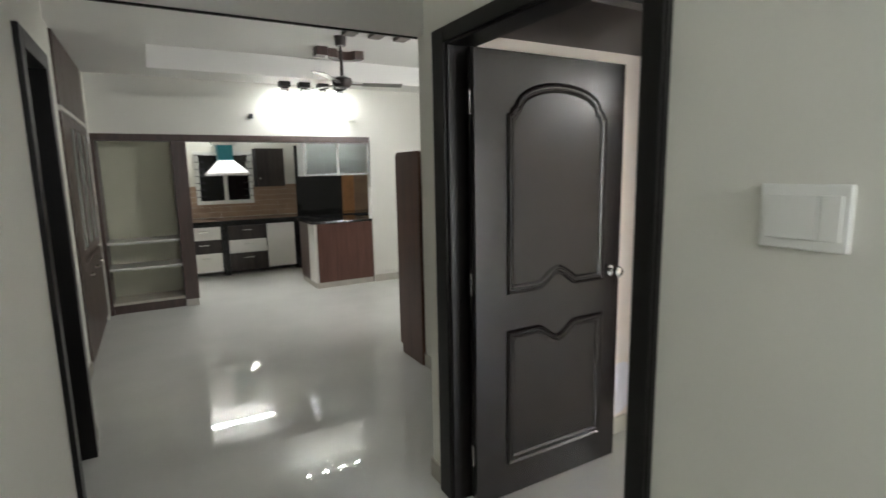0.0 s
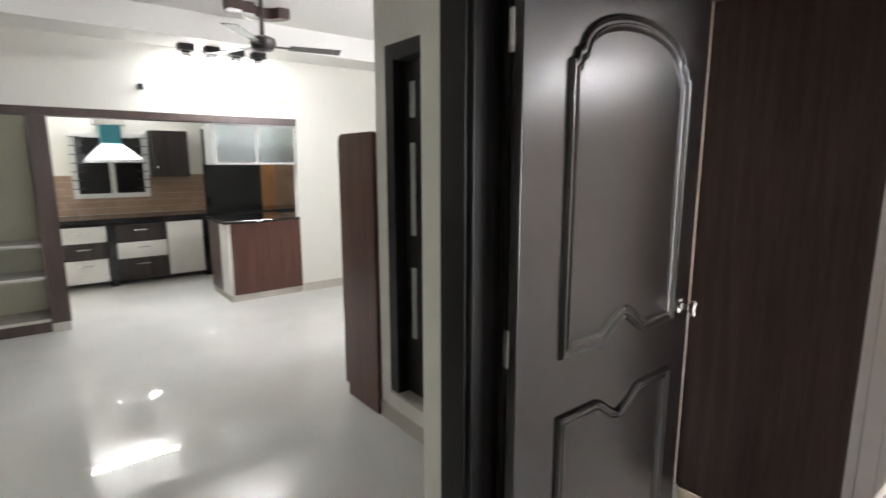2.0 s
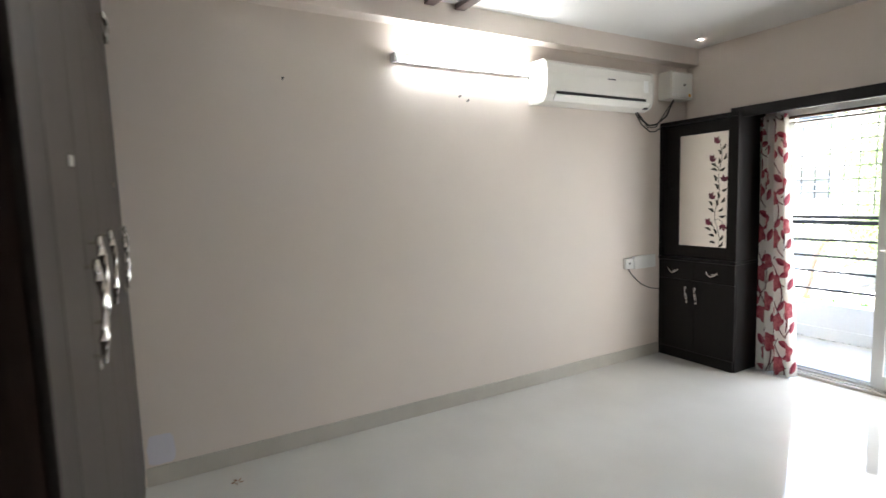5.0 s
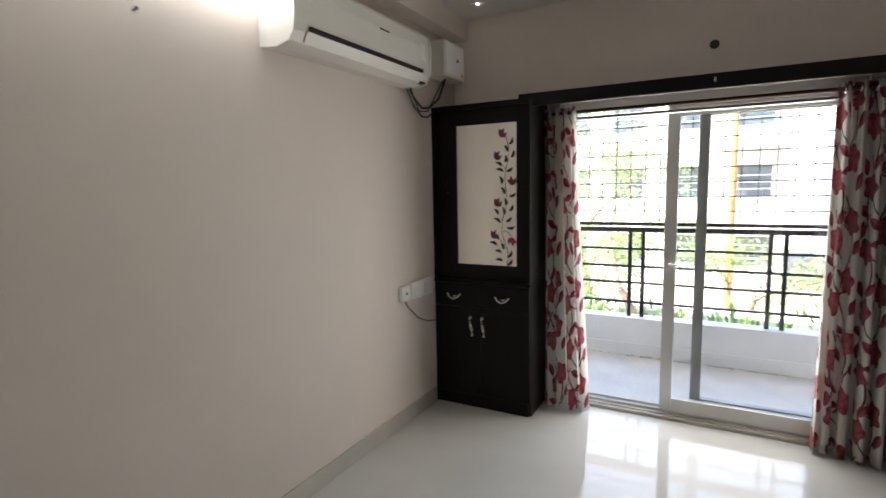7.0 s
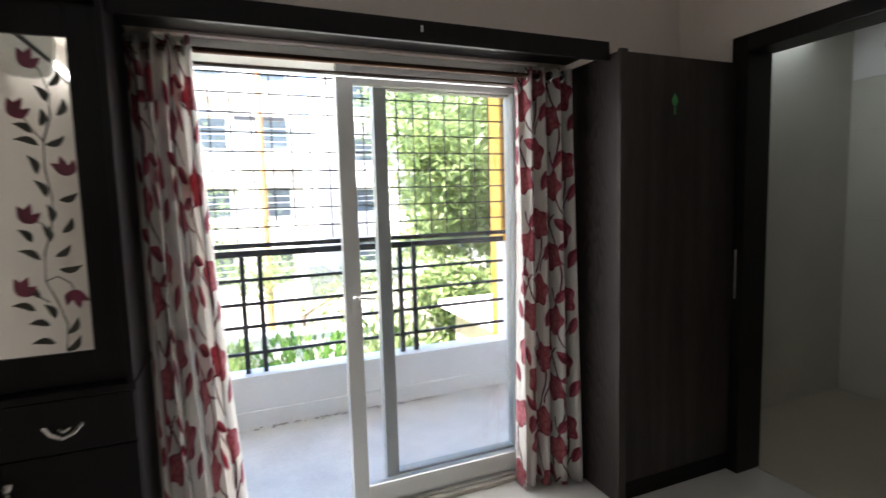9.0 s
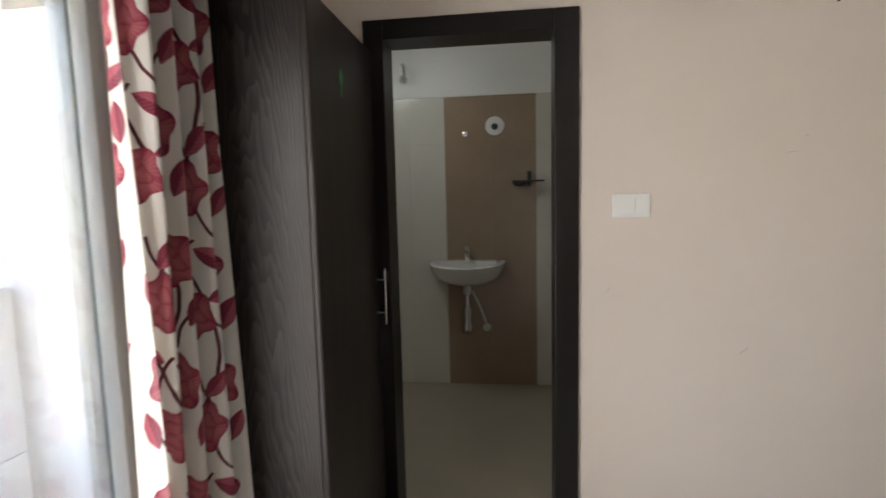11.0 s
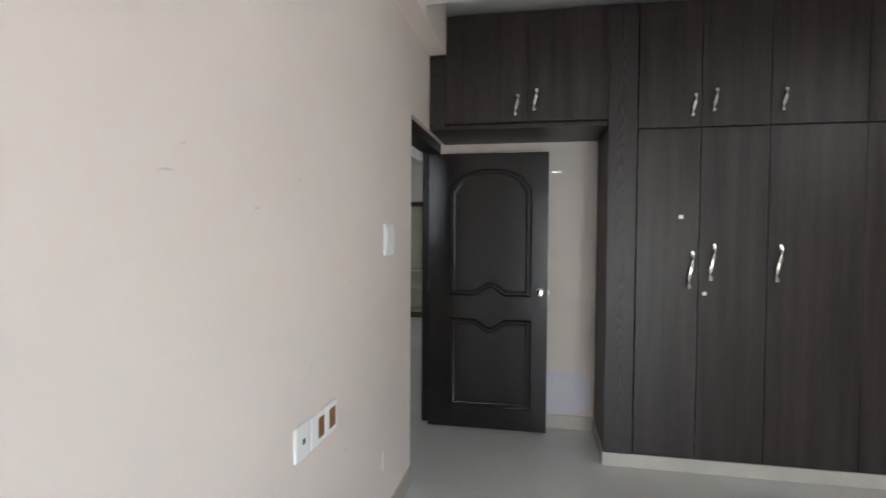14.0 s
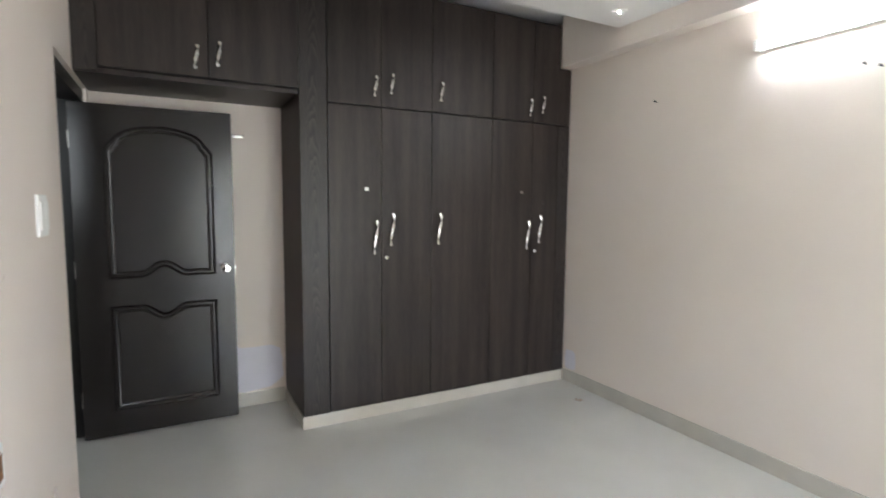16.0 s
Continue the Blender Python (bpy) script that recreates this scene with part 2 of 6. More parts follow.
def thing(name, base, label, category, group="", kind=""):
    ob = new(name)
    ob.location = base
    ob.empty_display_size = 0.1
    BASE[ob] = Vector(base)
    return tagged(ob, label, category, group, kind)


def part(name, bm, mat, parent, label="", smooth=False):
    b = BASE[parent]
    bm.transform(Matrix.Translation(-b))
    ob = new(name, finish(name, bm, mat, smooth))
    ob.parent = parent
    BASE[ob] = b
    return tagged(ob, label)


def solid(name, bm, mat, label, category, group="", kind="", smooth=False, base=None):
    """A thing that is one mesh, with its origin at its base."""
    if base is None:
        lo = Vector([min(v.co[i] for v in bm.verts) for i in range(3)])
        hi = Vector([max(v.co[i] for v in bm.verts) for i in range(3)])
        base = Vector(((lo.x + hi.x) / 2, (lo.y + hi.y) / 2, lo.z))
    bm.transform(Matrix.Translation(-Vector(base)))
    ob = new(name, finish(name, bm, mat, smooth))
    ob.location = base
    BASE[ob] = Vector(base)
    return tagged(ob, label, category, group, kind)


def shell(name, rows, mat, label, category="wall"):
    return solid(name, boxes(*rows), mat, label, category, kind="structure", base=(0, 0, 0))


# ---------------------------------------------------------------- the setting
XE, YS, YN = 3.28, -3.93, 1.03       # bedroom: far wall, balcony wall, wardrobe wall
XL, YK = -1.68, 5.72                 # hall: opposite wall, kitchen front
floor = shell("floor", [(-6.0, 5.2, -7.5 + 3.45, 9.2, -0.25, 0.0)], TILE, "polished cream vitrified tile floor running through the flat", "floor")

shell("wall_west", [(-0.13, 0, -2.75, -0.075, 0, 3.1), (-0.13, 0, -3.60, -2.75, 2.135, 3.1), (-0.13, 0, YS, -3.60, 0, 3.1), (-0.13, 0, -0.075, 1.08, 2.12, 3.1),
                   (-0.13, 0, 1.08, 1.2, 0, 3.1), (-0.02, 0, -0.075, -0.005, 0, 2.12), (-0.02, 0, 0.96, 1.08, 0, 2.12)], PINK, "pink-beige painted bedroom wall with two doorways")
shell("wall_corridor_skin", [(-0.136, -0.13, -2.6, -0.075, 0, 3.0), (-0.136, -0.13, -0.075, 1.08, 2.12, 3.0), (-0.136, -0.13, 1.08, 1.2, 0, 3.0), (-0.136, 0.55, 1.2, 1.206, 0, 3.0)],
      CREAM, "cream painted corridor wall beside the bedroom doorway")
shell("wall_north", [(0, XE + 0.13, YN, 1.2, 0, 3.1)], PINK, "pink-beige wall behind the wardrobe and door")
shell("wall_east", [(XE, XE + 0.13, YS - 0.2, YN, 0, 3.1)], PINK, "long pink-beige painted bedroom wall")
shell("wall_south", [(2.50, XE, YS - 0.2, YS, 0, 3.1), (0.90, 2.50, YS - 0.2, YS, 2.036, 3.1), (-0.13, 0.90, YS - 0.2, YS, 0, 3.1)], PINK, "pink-beige wall round the balcony opening")
# ceilings: slab, dropped false ceiling that stops short of the wardrobe, beams along both long walls
shell("ceiling", [(-0.1, XE, YS, YN, 2.92, 3.0)], WHITE, "white painted bedroom ceiling slab", "ceiling")
shell("false_ceiling", [(0.0, XE - 0.115, YS, -0.13, 2.67, 2.72)], WHITE, "white dropped false ceiling with small round lamps", "ceiling")
shell("beam_east", [(XE - 0.115, XE, YS, 0.44, 2.53, 2.919)], PINK, "pink-beige ceiling beam along the wall", "beam")
shell("beam_west", [(0, 0.113, -0.129, 0.44, 2.60, 2.919), (0, 0.113, YS, -0.131, 2.60, 2.669)], PINK, "pink-beige ceiling beam above the doorway", "beam")
# hall
shell("wall_hall_west", [(XL - 0.13, XL, -2.6, 1.74, 0, 3.0), (XL - 0.13, XL, 1.74, 2.40, 2.15, 3.0), (XL - 0.13, XL, 2.40, 2.55, 0, 3.0), (XL - 0.27, XL - 0.13, 2.55, 3.83, 0, 3.0), (XL - 0.27, XL - 0.13, 3.83, 5.55, 2.62, 3.0),
                       (XL - 0.27, XL - 0.115, 5.55, 8.23, 0, 3.0), (XL - 0.7, XL - 0.57, 3.6, 5.6, 0, 3.0)], CREAM, "cream painted hall wall with a doorway and a built-in cabinet")
shell("wall_hall_pooja", [(0.52, 0.65, 1.206, 1.66, 0, 3.0), (0.52, 0.65, 1.66, 2.43, 0, 0.21), (0.52, 0.65, 1.66, 2.43, 2.12, 3.0), (0.52, 0.65, 2.43, 2.55, 0, 3.0), (0.65, 4.13, 2.42, 2.55, 0, 3.0)],
      CREAM, "cream wall with a raised narrow doorway")
shell("wall_hall_east", [(4.0, 4.13, 2.42, 9.0, 0, 3.0)], CREAM, "cream painted wall closing the dining hall")
shell("wall_kitchen_front", [(XL - 0.115, 1.36, YK, YK + 0.13, 2.0, 3.0), (1.36, 4.0, YK, YK + 0.13, 0, 3.0)], CREAM, "cream wall above and beside the kitchen opening")
shell("wall_kitchen_back", [(XL - 0.115, 4.0, 8.1, 8.23, 0, 3.0)], CREAM, "cream kitchen back wall")
shell("wall_corridor_end", [(XL, -0.137, -2.328, -2.315, 0, 2.499)], CREAM, "cream wall closing the corridor")
shell("ceiling_corridor", [(XL, -0.136, -2.6, 2.55, 2.50, 2.62), (-0.136, 0.52, 1.206, 2.55, 2.50, 2.62)], WHITE, "low white corridor ceiling", "ceiling")
shell("ceiling_hall", [(XL - 0.13, 4.0, 2.55, 8.2, 2.85, 2.95), (XL - 0.115, 4.0, 5.2, YK, 2.62, 2.849), (XL - 0.13, -1.2, 2.55, 5.2, 2.62, 2.849)], WHITE, "white hall ceiling with a stepped border", "ceiling")
# Unseen slab and outer walls, added to stop sun and sky leaking in.
shell("sun_block_roof", [(-3.2, 5.2, -4.13, 9.3, 3.1, 3.25)], WHITE, "unseen slab added over the flat to keep out sun", "roof")
shell("sun_block_walls", [(-3.2, -3.05, -4.13, 9.3, 0, 3.1), (5.05, 5.2, -4.13, 9.3, 0, 3.1), (-3.05, 5.05, 9.15, 9.3, 0, 3.1), (-3.05, -1.77, -4.13, -4.0, 0, 3.1), (-1.77, -0.13, -4.25, -4.125, 0, 3.1), (XE + 0.13, 5.05, -4.13, -4.0, 0, 3.1)], CREAM, "unseen walls added round the flat to keep out sun")
# bathroom
shell("wall_bath", [(-1.77, -1.64, -4.0, -2.3, 0, 2.95), (-1.64, -0.13, -4.12, -4.0, 0, 2.95), (-1.64, -0.13, -2.45, -2.33, 0, 2.95)], BATHT, "pale tiled bathroom wall")
shell("ceiling_bath", [(-1.77, -0.13, -4.12, -2.3, 2.75, 2.85)], WHITE, "white bathroom ceiling", "ceiling")
# balcony
shell("balcony_floor", [(-0.3, 4.3, -5.35, YS - 0.2 - 0.01, -0.2, -0.01)], BFLOOR, "pale dusty balcony floor", "floor")
shell("balcony_parapet", [(0.15, 4.3, -5.37, -5.2, -0.3, 0.325)], BALC, "low white balcony parapet", "wall")
shell("balcony_wall", [(-0.1, 0.14, -5.37, YS - 0.21, -0.3, 3.0), (4.2, 4.4, -5.37, YS - 0.21, -0.3, 3.0)], BALC, "white painted balcony side wall", "wall")
shell("balcony_ceiling", [(-0.1, 4.4, -5.45, YS - 0.21, 2.75, 2.95)], BALC, "white balcony soffit", "ceiling")
ground = shell("ground", [(-400, 400, -800, -5.5, -3.4, -3.2)], BALC, "dusty pale ground below the flat", "ground")
# skirting, one piece per wall run
for rows in ([(0, 0.012, -2.75, -0.005, 0, 0.10)], [(XE - 0.012, XE, -3.57, 0.44, 0, 0.10)], [(-0.0, 1.125, YN - 0.012, YN, 0, 0.10)],
             [(-0.148, -0.136, -2.6, -0.078, 0, 0.10)], [(-0.148, -0.136, 1.095, 1.212, 0, 0.10), (-0.148, 0.52, 1.206, 1.218, 0, 0.10)], [(XL, XL + 0.012, -2.6, 1.73, 0, 0.10)],
             [(XL, XL + 0.012, 2.42, 2.562, 0, 0.10)], [(XL - 0.13, XL - 0.118, 2.562, 3.83, 0, 0.10)], [(0.508, 0.52, 1.22, 2.55, 0, 0.10)], [(1.37, 4.0, YK - 0.012, YK, 0, 0.10)], [(3.988, 4.0, 2.55, YK, 0, 0.10)]):
    solid("baseboard", boxes(*rows, bev=0.003), SKIRT, "grey-beige tile skirting along the wall", "skirting", kind="structure")

# ---------------------------------------------------------------- joinery helpers


def s_handle(parent, x, z0, z1, y, out=-1, mat=STEEL, amp=0.012, name="handle", r=0.006):
    """Wavy pull handle standing off a face in plane y, on the side out."""
    bm = bmesh.new()
    n, h = 14, z1 - z0
    pts = []
    for i in range(n + 1):
        u = i / n
        pts.append((x + amp * math.sin((u - 0.5) * math.tau * 0.85), y + out * (0.026 - 0.004 * math.cos(math.tau * u)), z0 + u * h))
    tube(bm, pts, r, 8, flat=1.7)
    for u in (0.08, 0.92):
        p = pts[round(u * n)]
        tube(bm, [(p[0], y, p[2]), (p[0], y + out * 0.024, p[2])], 0.0045, 8)
    return part(name, bm, mat, parent, smooth=True)


def lock(parent, x, z, y, out=-1, square=False, mat=STEEL):
    bm = bmesh.new()
    if square:
        box(bm, x - 0.013, x + 0.013, y, y + out * 0.006, z - 0.011, z + 0.011, bev=0.002)
    else:
        lathe(bm, (x, y, z), (0, out, 0), [(0, 0.013), (0.006, 0.013), (0.008, 0.010), (0.0081, 0.0)], 16)
    return part("lock", bm, mat, parent, smooth=not square)


def outline(kind, w0, w1, z0, z1):
    """Closed panel outlines (u, z): 'upper' has an arched head with shoulders and a bump in its foot, 'lower' a dip in its head."""
    c, hw = (w0 + w1) / 2, (w1 - w0) / 2
    pts = []
    bump = [(0.15 * (i / 20 - 0.5) * 2, 0.062 * (0.5 - 0.5 * math.cos(math.tau * i / 20)) ** 0.8) for i in range(21)]
    if kind == "upper":
        pts += [(w0, z0)] + [(c + u * 0.8, z0 + h) for u, h in bump] + [(w1, z0), (w1, z1 - 0.135)]
        # stepped ear, then the arch
        pts += [(w1 - 0.016, z1 - 0.128), (w1 - 0.020, z1 - 0.108), (w1 - 0.038, z1 - 0.100)]
        a = hw - 0.042
        pts += [(c + a * math.cos(math.pi * i / 20), z1 - 0.094 + 0.094 * math.sin(math.pi * i / 20)) for i in range(1, 20)]
        pts += [(w0 + 0.038, z1 - 0.100), (w0 + 0.020, z1 - 0.108), (w0 + 0.016, z1 - 0.128), (w0, z1 - 0.135)]
    else:
        pts += [(w0, z0), (w1, z0), (w1, z1)] + [(c - u * 0.8, z1 - h) for u, h in bump] + [(w0, z1)]
    return pts


def moulding(pts, y, out, width=0.044, high=0.013, to=None):
    """A raised bead swept round a closed outline on the face y."""
    bm = bmesh.new()
    prof = [(-0.5, 0.0), (-0.44, 0.62), (-0.32, 1.0), (-0.2, 0.72), (-0.1, 0.40), (0.06, 0.42), (0.16, 0.78), (0.28, 0.70), (0.4, 0.22), (0.5, 0.0)]
    n = len(pts)
    rings = []
    for i in range(n):
        p, a, b = Vector(pts[i]), Vector(pts[i - 1]), Vector(pts[(i + 1) % n])
        d1, d2 = (p - a).normalized(), (b - p).normalized()
        t = (d1 + d2).normalized()
        nn = Vector((-t.y, t.x)) / max(0.6, math.sqrt(max(0.05, (1 + d1.dot(d2)) / 2)))
        rings.append([bm.verts.new((p.x + nn.x * k * width, y + out * (0.0005 + h * high), p.y + nn.y * k * width)) for k, h in prof])
    for i in range(n):
        q, s = rings[i], rings[(i + 1) % n]
        for k in range(len(prof) - 1):
            bm.faces.new((q[k], q[k + 1], s[k + 1], s[k]))
    return bm


def knob_set(parent, x, z, y, out):
    bm = bmesh.new()
    lathe(bm, (x, y, z), (0, out, 0), [(0, 0.030), (0.006, 0.030), (0.010, 0.022), (0.012, 0.011), (0.030, 0.011), (0.034, 0.018), (0.042, 0.026), (0.056, 0.027), (0.062, 0.022), (0.064, 0.0)], 20)
    return part("knob", bm, CHROME, parent, smooth=True)


# ---------------------------------------------------------------- bedroom doorway
d = thing("door_frame_1", (-0.09, 0.45, 0), "black-brown painted timber door frame, scuffed", "door frame", kind="structure")
part("jamb", boxes((-0.155, -0.025, -0.075, 0.0, 0, 2.13), (-0.165, -0.155, -0.070, -0.010, 0, 2.125), bev=0.004), FRAMEP, d)
part("jamb", boxes((-0.155, -0.025, 0.965, 1.09, 0, 2.13), (-0.165, -0.155, 0.985, 1.085, 0, 2.125), (-0.06, -0.025, 0.945, 0.965, 0, 2.05), bev=0.004), FRAMEP, d)
part("head", boxes((-0.155, -0.025, 0.0, 0.965, 2.05, 2.13), (-0.165, -0.155, -0.010, 0.985, 2.06, 2.125), bev=0.004), FRAMEP, d)

d = thing("door_1", (0.34, 0.888, 0), "dark brown moulded panel door standing wide open", "door", kind="structure")
LX0, LX1, LYA, LYB = -0.090, 0.782, 0.870, 0.905
leaf = part("leaf", boxes((LX0, LX1, LYA, LYB, 0.012, 2.03), bev=0.003), DOORP, d)
for y, out in ((LYA, -1), (LYB, 1)):
    part("upper_moulding", moulding(outline("upper", 0.095, 0.645, 1.010, 1.895), y, out), DOORP, d, smooth=True)
    part("lower_moulding", moulding(outline("lower", 0.095, 0.645, 0.19, 0.80), y, out), DOORP, d, smooth=True)
    knob_set(d, 0.725, 1.028, y, out)
part("latch", boxes((LX1 - 0.001, LX1 + 0.003, LYA + 0.006, LYB - 0.006, 0.97, 1.09), (LX1, LX1 + 0.012, LYA + 0.012, LYB - 0.012, 1.02, 1.036), bev=0.001), STEEL, d)
for z in (0.25, 1.05, 1.82):
    part("hinge", boxes((LX0 - 0.006, LX0 + 0.002, LYB - 0.01, LYB + 0.008, z - 0.05, z + 0.05), bev=0.002), STEEL, d)

# ---------------------------------------------------------------- big wardrobe with lofts
WY = 0.445
w = thing("wardrobe", (2.2, 0.74, 0), "tall dark oak laminate wardrobe with five doors on a pale plinth", "wardrobe")
part("side_panel", boxes((1.13, 1.152, WY + 0.01, YN, 0.085, 2.85), bev=0.002), SIDEW, w)
part("filler_panel", boxes((1.13, 1.298, WY, WY + 0.018, 0.085, 2.845), bev=0.002), OAK, w, "dark laminate stile with raised grain")
part("carcass", boxes((1.153, XE - 0.002, WY + 0.022, YN - 0.004, 0.085, 2.08)), BLACKW, w)
part("plinth", boxes((1.122, XE - 0.014, WY + 0.004, YN - 0.016, 0.0, 0.084), bev=0.004), SKIRT, w, "pale tile plinth")
edges = [1.302, 1.660, 2.034, 2.532, 2.905, 3.272]
lo_h = {0: (1.611, 1.123, 1.348), 1: (1.729, 1.175, 1.393), 2: (2.087, 1.175, 1.393), 3: (2.860, 1.115, 1.335), 4: (2.978, 1.160, 1.375)}
for i in range(5):
    a, b = edges[i] + 0.002, edges[i + 1] - 0.002
    b = min(b, 3.153)
    dr = part("door", boxes((a, b, WY, WY + 0.02, 0.09, 2.082), bev=0.0015), WOOD, w)
    x, z0, z1 = lo_h[i]
    s_handle(dr, x, z0, z1, WY)
    if i in (0, 3):
        lock(dr, x - 0.055, 1.553, WY, square=True, mat=PLAST if i == 0 else STEEL)
    if i in (1, 4):
        lock(dr, x - 0.035, 1.095, WY)
part("filler_panel", boxes((3.157, 3.270, WY, WY + 0.02, 0.09, 2.082), bev=0.0015), OAK, w, "dark laminate stile with raised grain")
w = thing("loft_cabinet", (2.2, 0.74, 2.086), "dark oak laminate loft cabinet above the wardrobe", "cabinet", group="loft cabinets")
part("carcass", boxes((1.153, XE - 0.12, WY + 0.022, YN - 0.004, 2.086, 2.845), (XE - 0.12, XE - 0.002, WY + 0.022, YN - 0.004, 2.086, 2.525)), BLACKW, w)
up_h = {0: (1.614, 2.15, 2.28), 1: (1.729, 2.175, 2.305), 2: (2.097, 2.165, 2.295), 3: (2.866, 2.13, 2.26), 4: (2.984, 2.16, 2.29)}
for i in range(5):
    a, b = edges[i] + 0.002, edges[i + 1] - 0.002
    rows = [(a, b, WY, WY + 0.02, 2.090, 2.842)] if i < 4 else [(a, 3.155, WY, WY + 0.02, 2.090, 2.842), (3.155, b, WY, WY + 0.02, 2.090, 2.522)]
    dr = part("door", boxes(*rows, bev=0.0015 if i < 4 else 0.0), WOOD, w)
    s_handle(dr, up_h[i][0], up_h[i][1], up_h[i][2], WY, amp=0.009)
w = thing("loft_cabinet", (0.55, 0.74, 2.12), "dark oak laminate loft cabinet bridging above the open door", "cabinet", group="loft cabinets")
part("carcass", boxes((0.002, 1.128, WY + 0.022, YN - 0.004, 2.15, 2.595), (0.115, 1.128, WY + 0.022, YN - 0.004, 2.595, 2.845)), BLACKW, w)
part("bottom_board", boxes((0.002, 1.128, WY + 0.03, YN - 0.004, 2.122, 2.149), bev=0.002), WOOD, w)
part("filler_panel", boxes((0.002, 0.111, WY + 0.012, WY + 0.021, 2.13, 2.597), bev=0.002), OAK, w)
for a, b, hx, h0, h1 in ((0.115, 0.632, 0.571, 2.19, 2.32), (0.636, 1.128, 0.686, 2.215, 2.35)):
    dr = part("door", boxes((a, b, WY, WY + 0.02, 2.155, 2.842), bev=0.0015), WOOD, w)
    s_handle(dr, hx, h0, h1, WY, amp=0.009)

# ---------------------------------------------------------------- corner cabinet with etched mirror door
CY = -3.575
c = thing("corner_cabinet", (2.93, -3.75, 0), "black-stained wooden corner cabinet with a flowered mirror door", "cabinet")
part("lower_carcass", boxes((2.587, XE - 0.002, YS + 0.002, CY - 0.02, 0.0, 0.86), bev=0.002), BLACKW, c)
for a, b in ((2.587, 2.607), (XE - 0.022, XE - 0.002)):
    part("upper_side", boxes((a, b, YS + 0.002, CY, 0.885, 2.035), bev=0.002), BLACKW, c)
part("upper_top", boxes((2.607, XE - 0.022, YS + 0.002, CY, 2.005, 2.035), bev=0.002), BLACKW, c)
part("upper_back", boxes((2.607, XE - 0.022, YS + 0.002, CY - 0.075, 0.885, 2.005)), BLACKW, c)
part("counter_board", boxes((2.580, XE - 0.002, YS + 0.002, CY + 0.008, 0.862, 0.884), bev=0.004), BLACKW, c)
part("plinth", boxes((2.60, XE - 0.004, CY - 0.02, CY - 0.006, 0.0, 0.085), bev=0.002), BLACKW, c)
MX0, MX1, MZ0, MZ1, MY = 2.690, 3.115, 0.987, 1.905, CY - 0.05
md = part("mirror_door", boxes((2.609, MX0, MY - 0.012, MY + 0.012, 0.887, 2.003), (MX1, XE - 0.024, MY - 0.012, MY + 0.012, 0.887, 2.003),
                               (MX0, MX1, MY - 0.012, MY + 0.012, 0.887, MZ0), (MX0, MX1, MY - 0.012, MY + 0.012, MZ1, 2.003), bev=0.002), BLACKW, c)
part("mirror", boxes((MX0 + 0.0005, MX1 - 0.0005, MY - 0.006, MY + 0.004, MZ0 + 0.0005, MZ1 - 0.0005)), MIRROR, md, "silvered mirror glass")
s_handle(md, 3.178, 1.46, 1.545, MY + 0.012, 1, mat=BLACKW, amp=0.006, r=0.004)
PRINTG = material("dark_olive_glass_paint", (0.035, 0.030, 0.018), 0.4, vary=0.3, scale=20)
PRINTR = material("maroon_glass_paint", (0.16, 0.02, 0.045), 0.4, vary=0.35, scale=20)


def petal(bm, x, z, ang, ln, wd, y, bend=0.15):
    n = 6
    up, lo = [], []
    ca, sa = math.cos(ang), math.sin(ang)
    for i in range(n + 1):
        u = i / n
        hw = wd / 2 * math.sin(math.pi * min(1, u ** 0.8)) if 0 < i < n else 0
        cx, cz = u * ln, bend * ln * math.sin(math.pi * u)
        for lst, sgn in ((up, 1), (lo, -1)):
            if sgn == -1 and i in (0, n):
                continue
            px, pz = cx, cz + sgn * hw
            lst.append(bm.verts.new((x + px * ca - pz * sa, y, z + px * sa + pz * ca)))
    f = bm.faces.new(up + lo[::-1])
    ex = bmesh.ops.extrude_face_region(bm, geom=[f])
    bmesh.ops.translate(bm, verts=[v for v in ex["geom"] if isinstance(v, bmesh.types.BMVert)], vec=(0, 0.0012, 0))


def on_mirror(px, py):
    return MX1 - (px - 137) / 216 * (MX1 - MX0), MZ0 + (607 - py) / 512 * (MZ1 - MZ0)


stem = [on_mirror(*p) for p in ((318, 603), (322, 560), (312, 520), (300, 485), (302, 440), (313, 400), (318, 350), (312, 300), (314, 260), (325, 220), (325, 180), (318, 150), (306, 132))]
bm = bmesh.new()
tube(bm, [(x, MY + 0.0045, z) for x, z in stem], 0.0022, 5)
for side in (((300, 485), (315, 478), (330, 490), (336, 508)), ((313, 400), (300, 390), (288, 378)), ((302, 520), (285, 505), (274, 492)), ((314, 260), (298, 235), (288, 212))):
    tube(bm, [(on_mirror(*p)[0], MY + 0.0045, on_mirror(*p)[1]) for p in side], 0.0018, 5)
part("painted_stem", bm, PRINTG, md)
rng = random.Random(4)
leafpos = [(333, 160, 60), (315, 185, 120), (338, 205, 70), (290, 240, 150), (313, 222, 85), (328, 258, 30), (293, 262, 165), (297, 297, 110), (304, 335, 120), (338, 348, 25), (312, 375, 100), (333, 395, 60),
           (306, 408, 110), (280, 410, 130), (325, 436, 40), (283, 442, 150), (333, 464, 10), (280, 502, 140), (270, 527, 160), (301, 535, 120), (287, 556, 170), (328, 562, 60), (290, 588, 175), (327, 592, 50)]
for px, py, a in leafpos:
    x, z = on_mirror(px, py)
    bm = bmesh.new()
    ln = 0.05 + 0.012 * rng.random()
    an = radians(180 - a)
    petal(bm, x - 0.5 * ln * math.cos(an), z - 0.5 * ln * math.sin(an), an, ln, 0.020, MY + 0.0042)
    part("painted_leaf", bm, PRINTG, md)
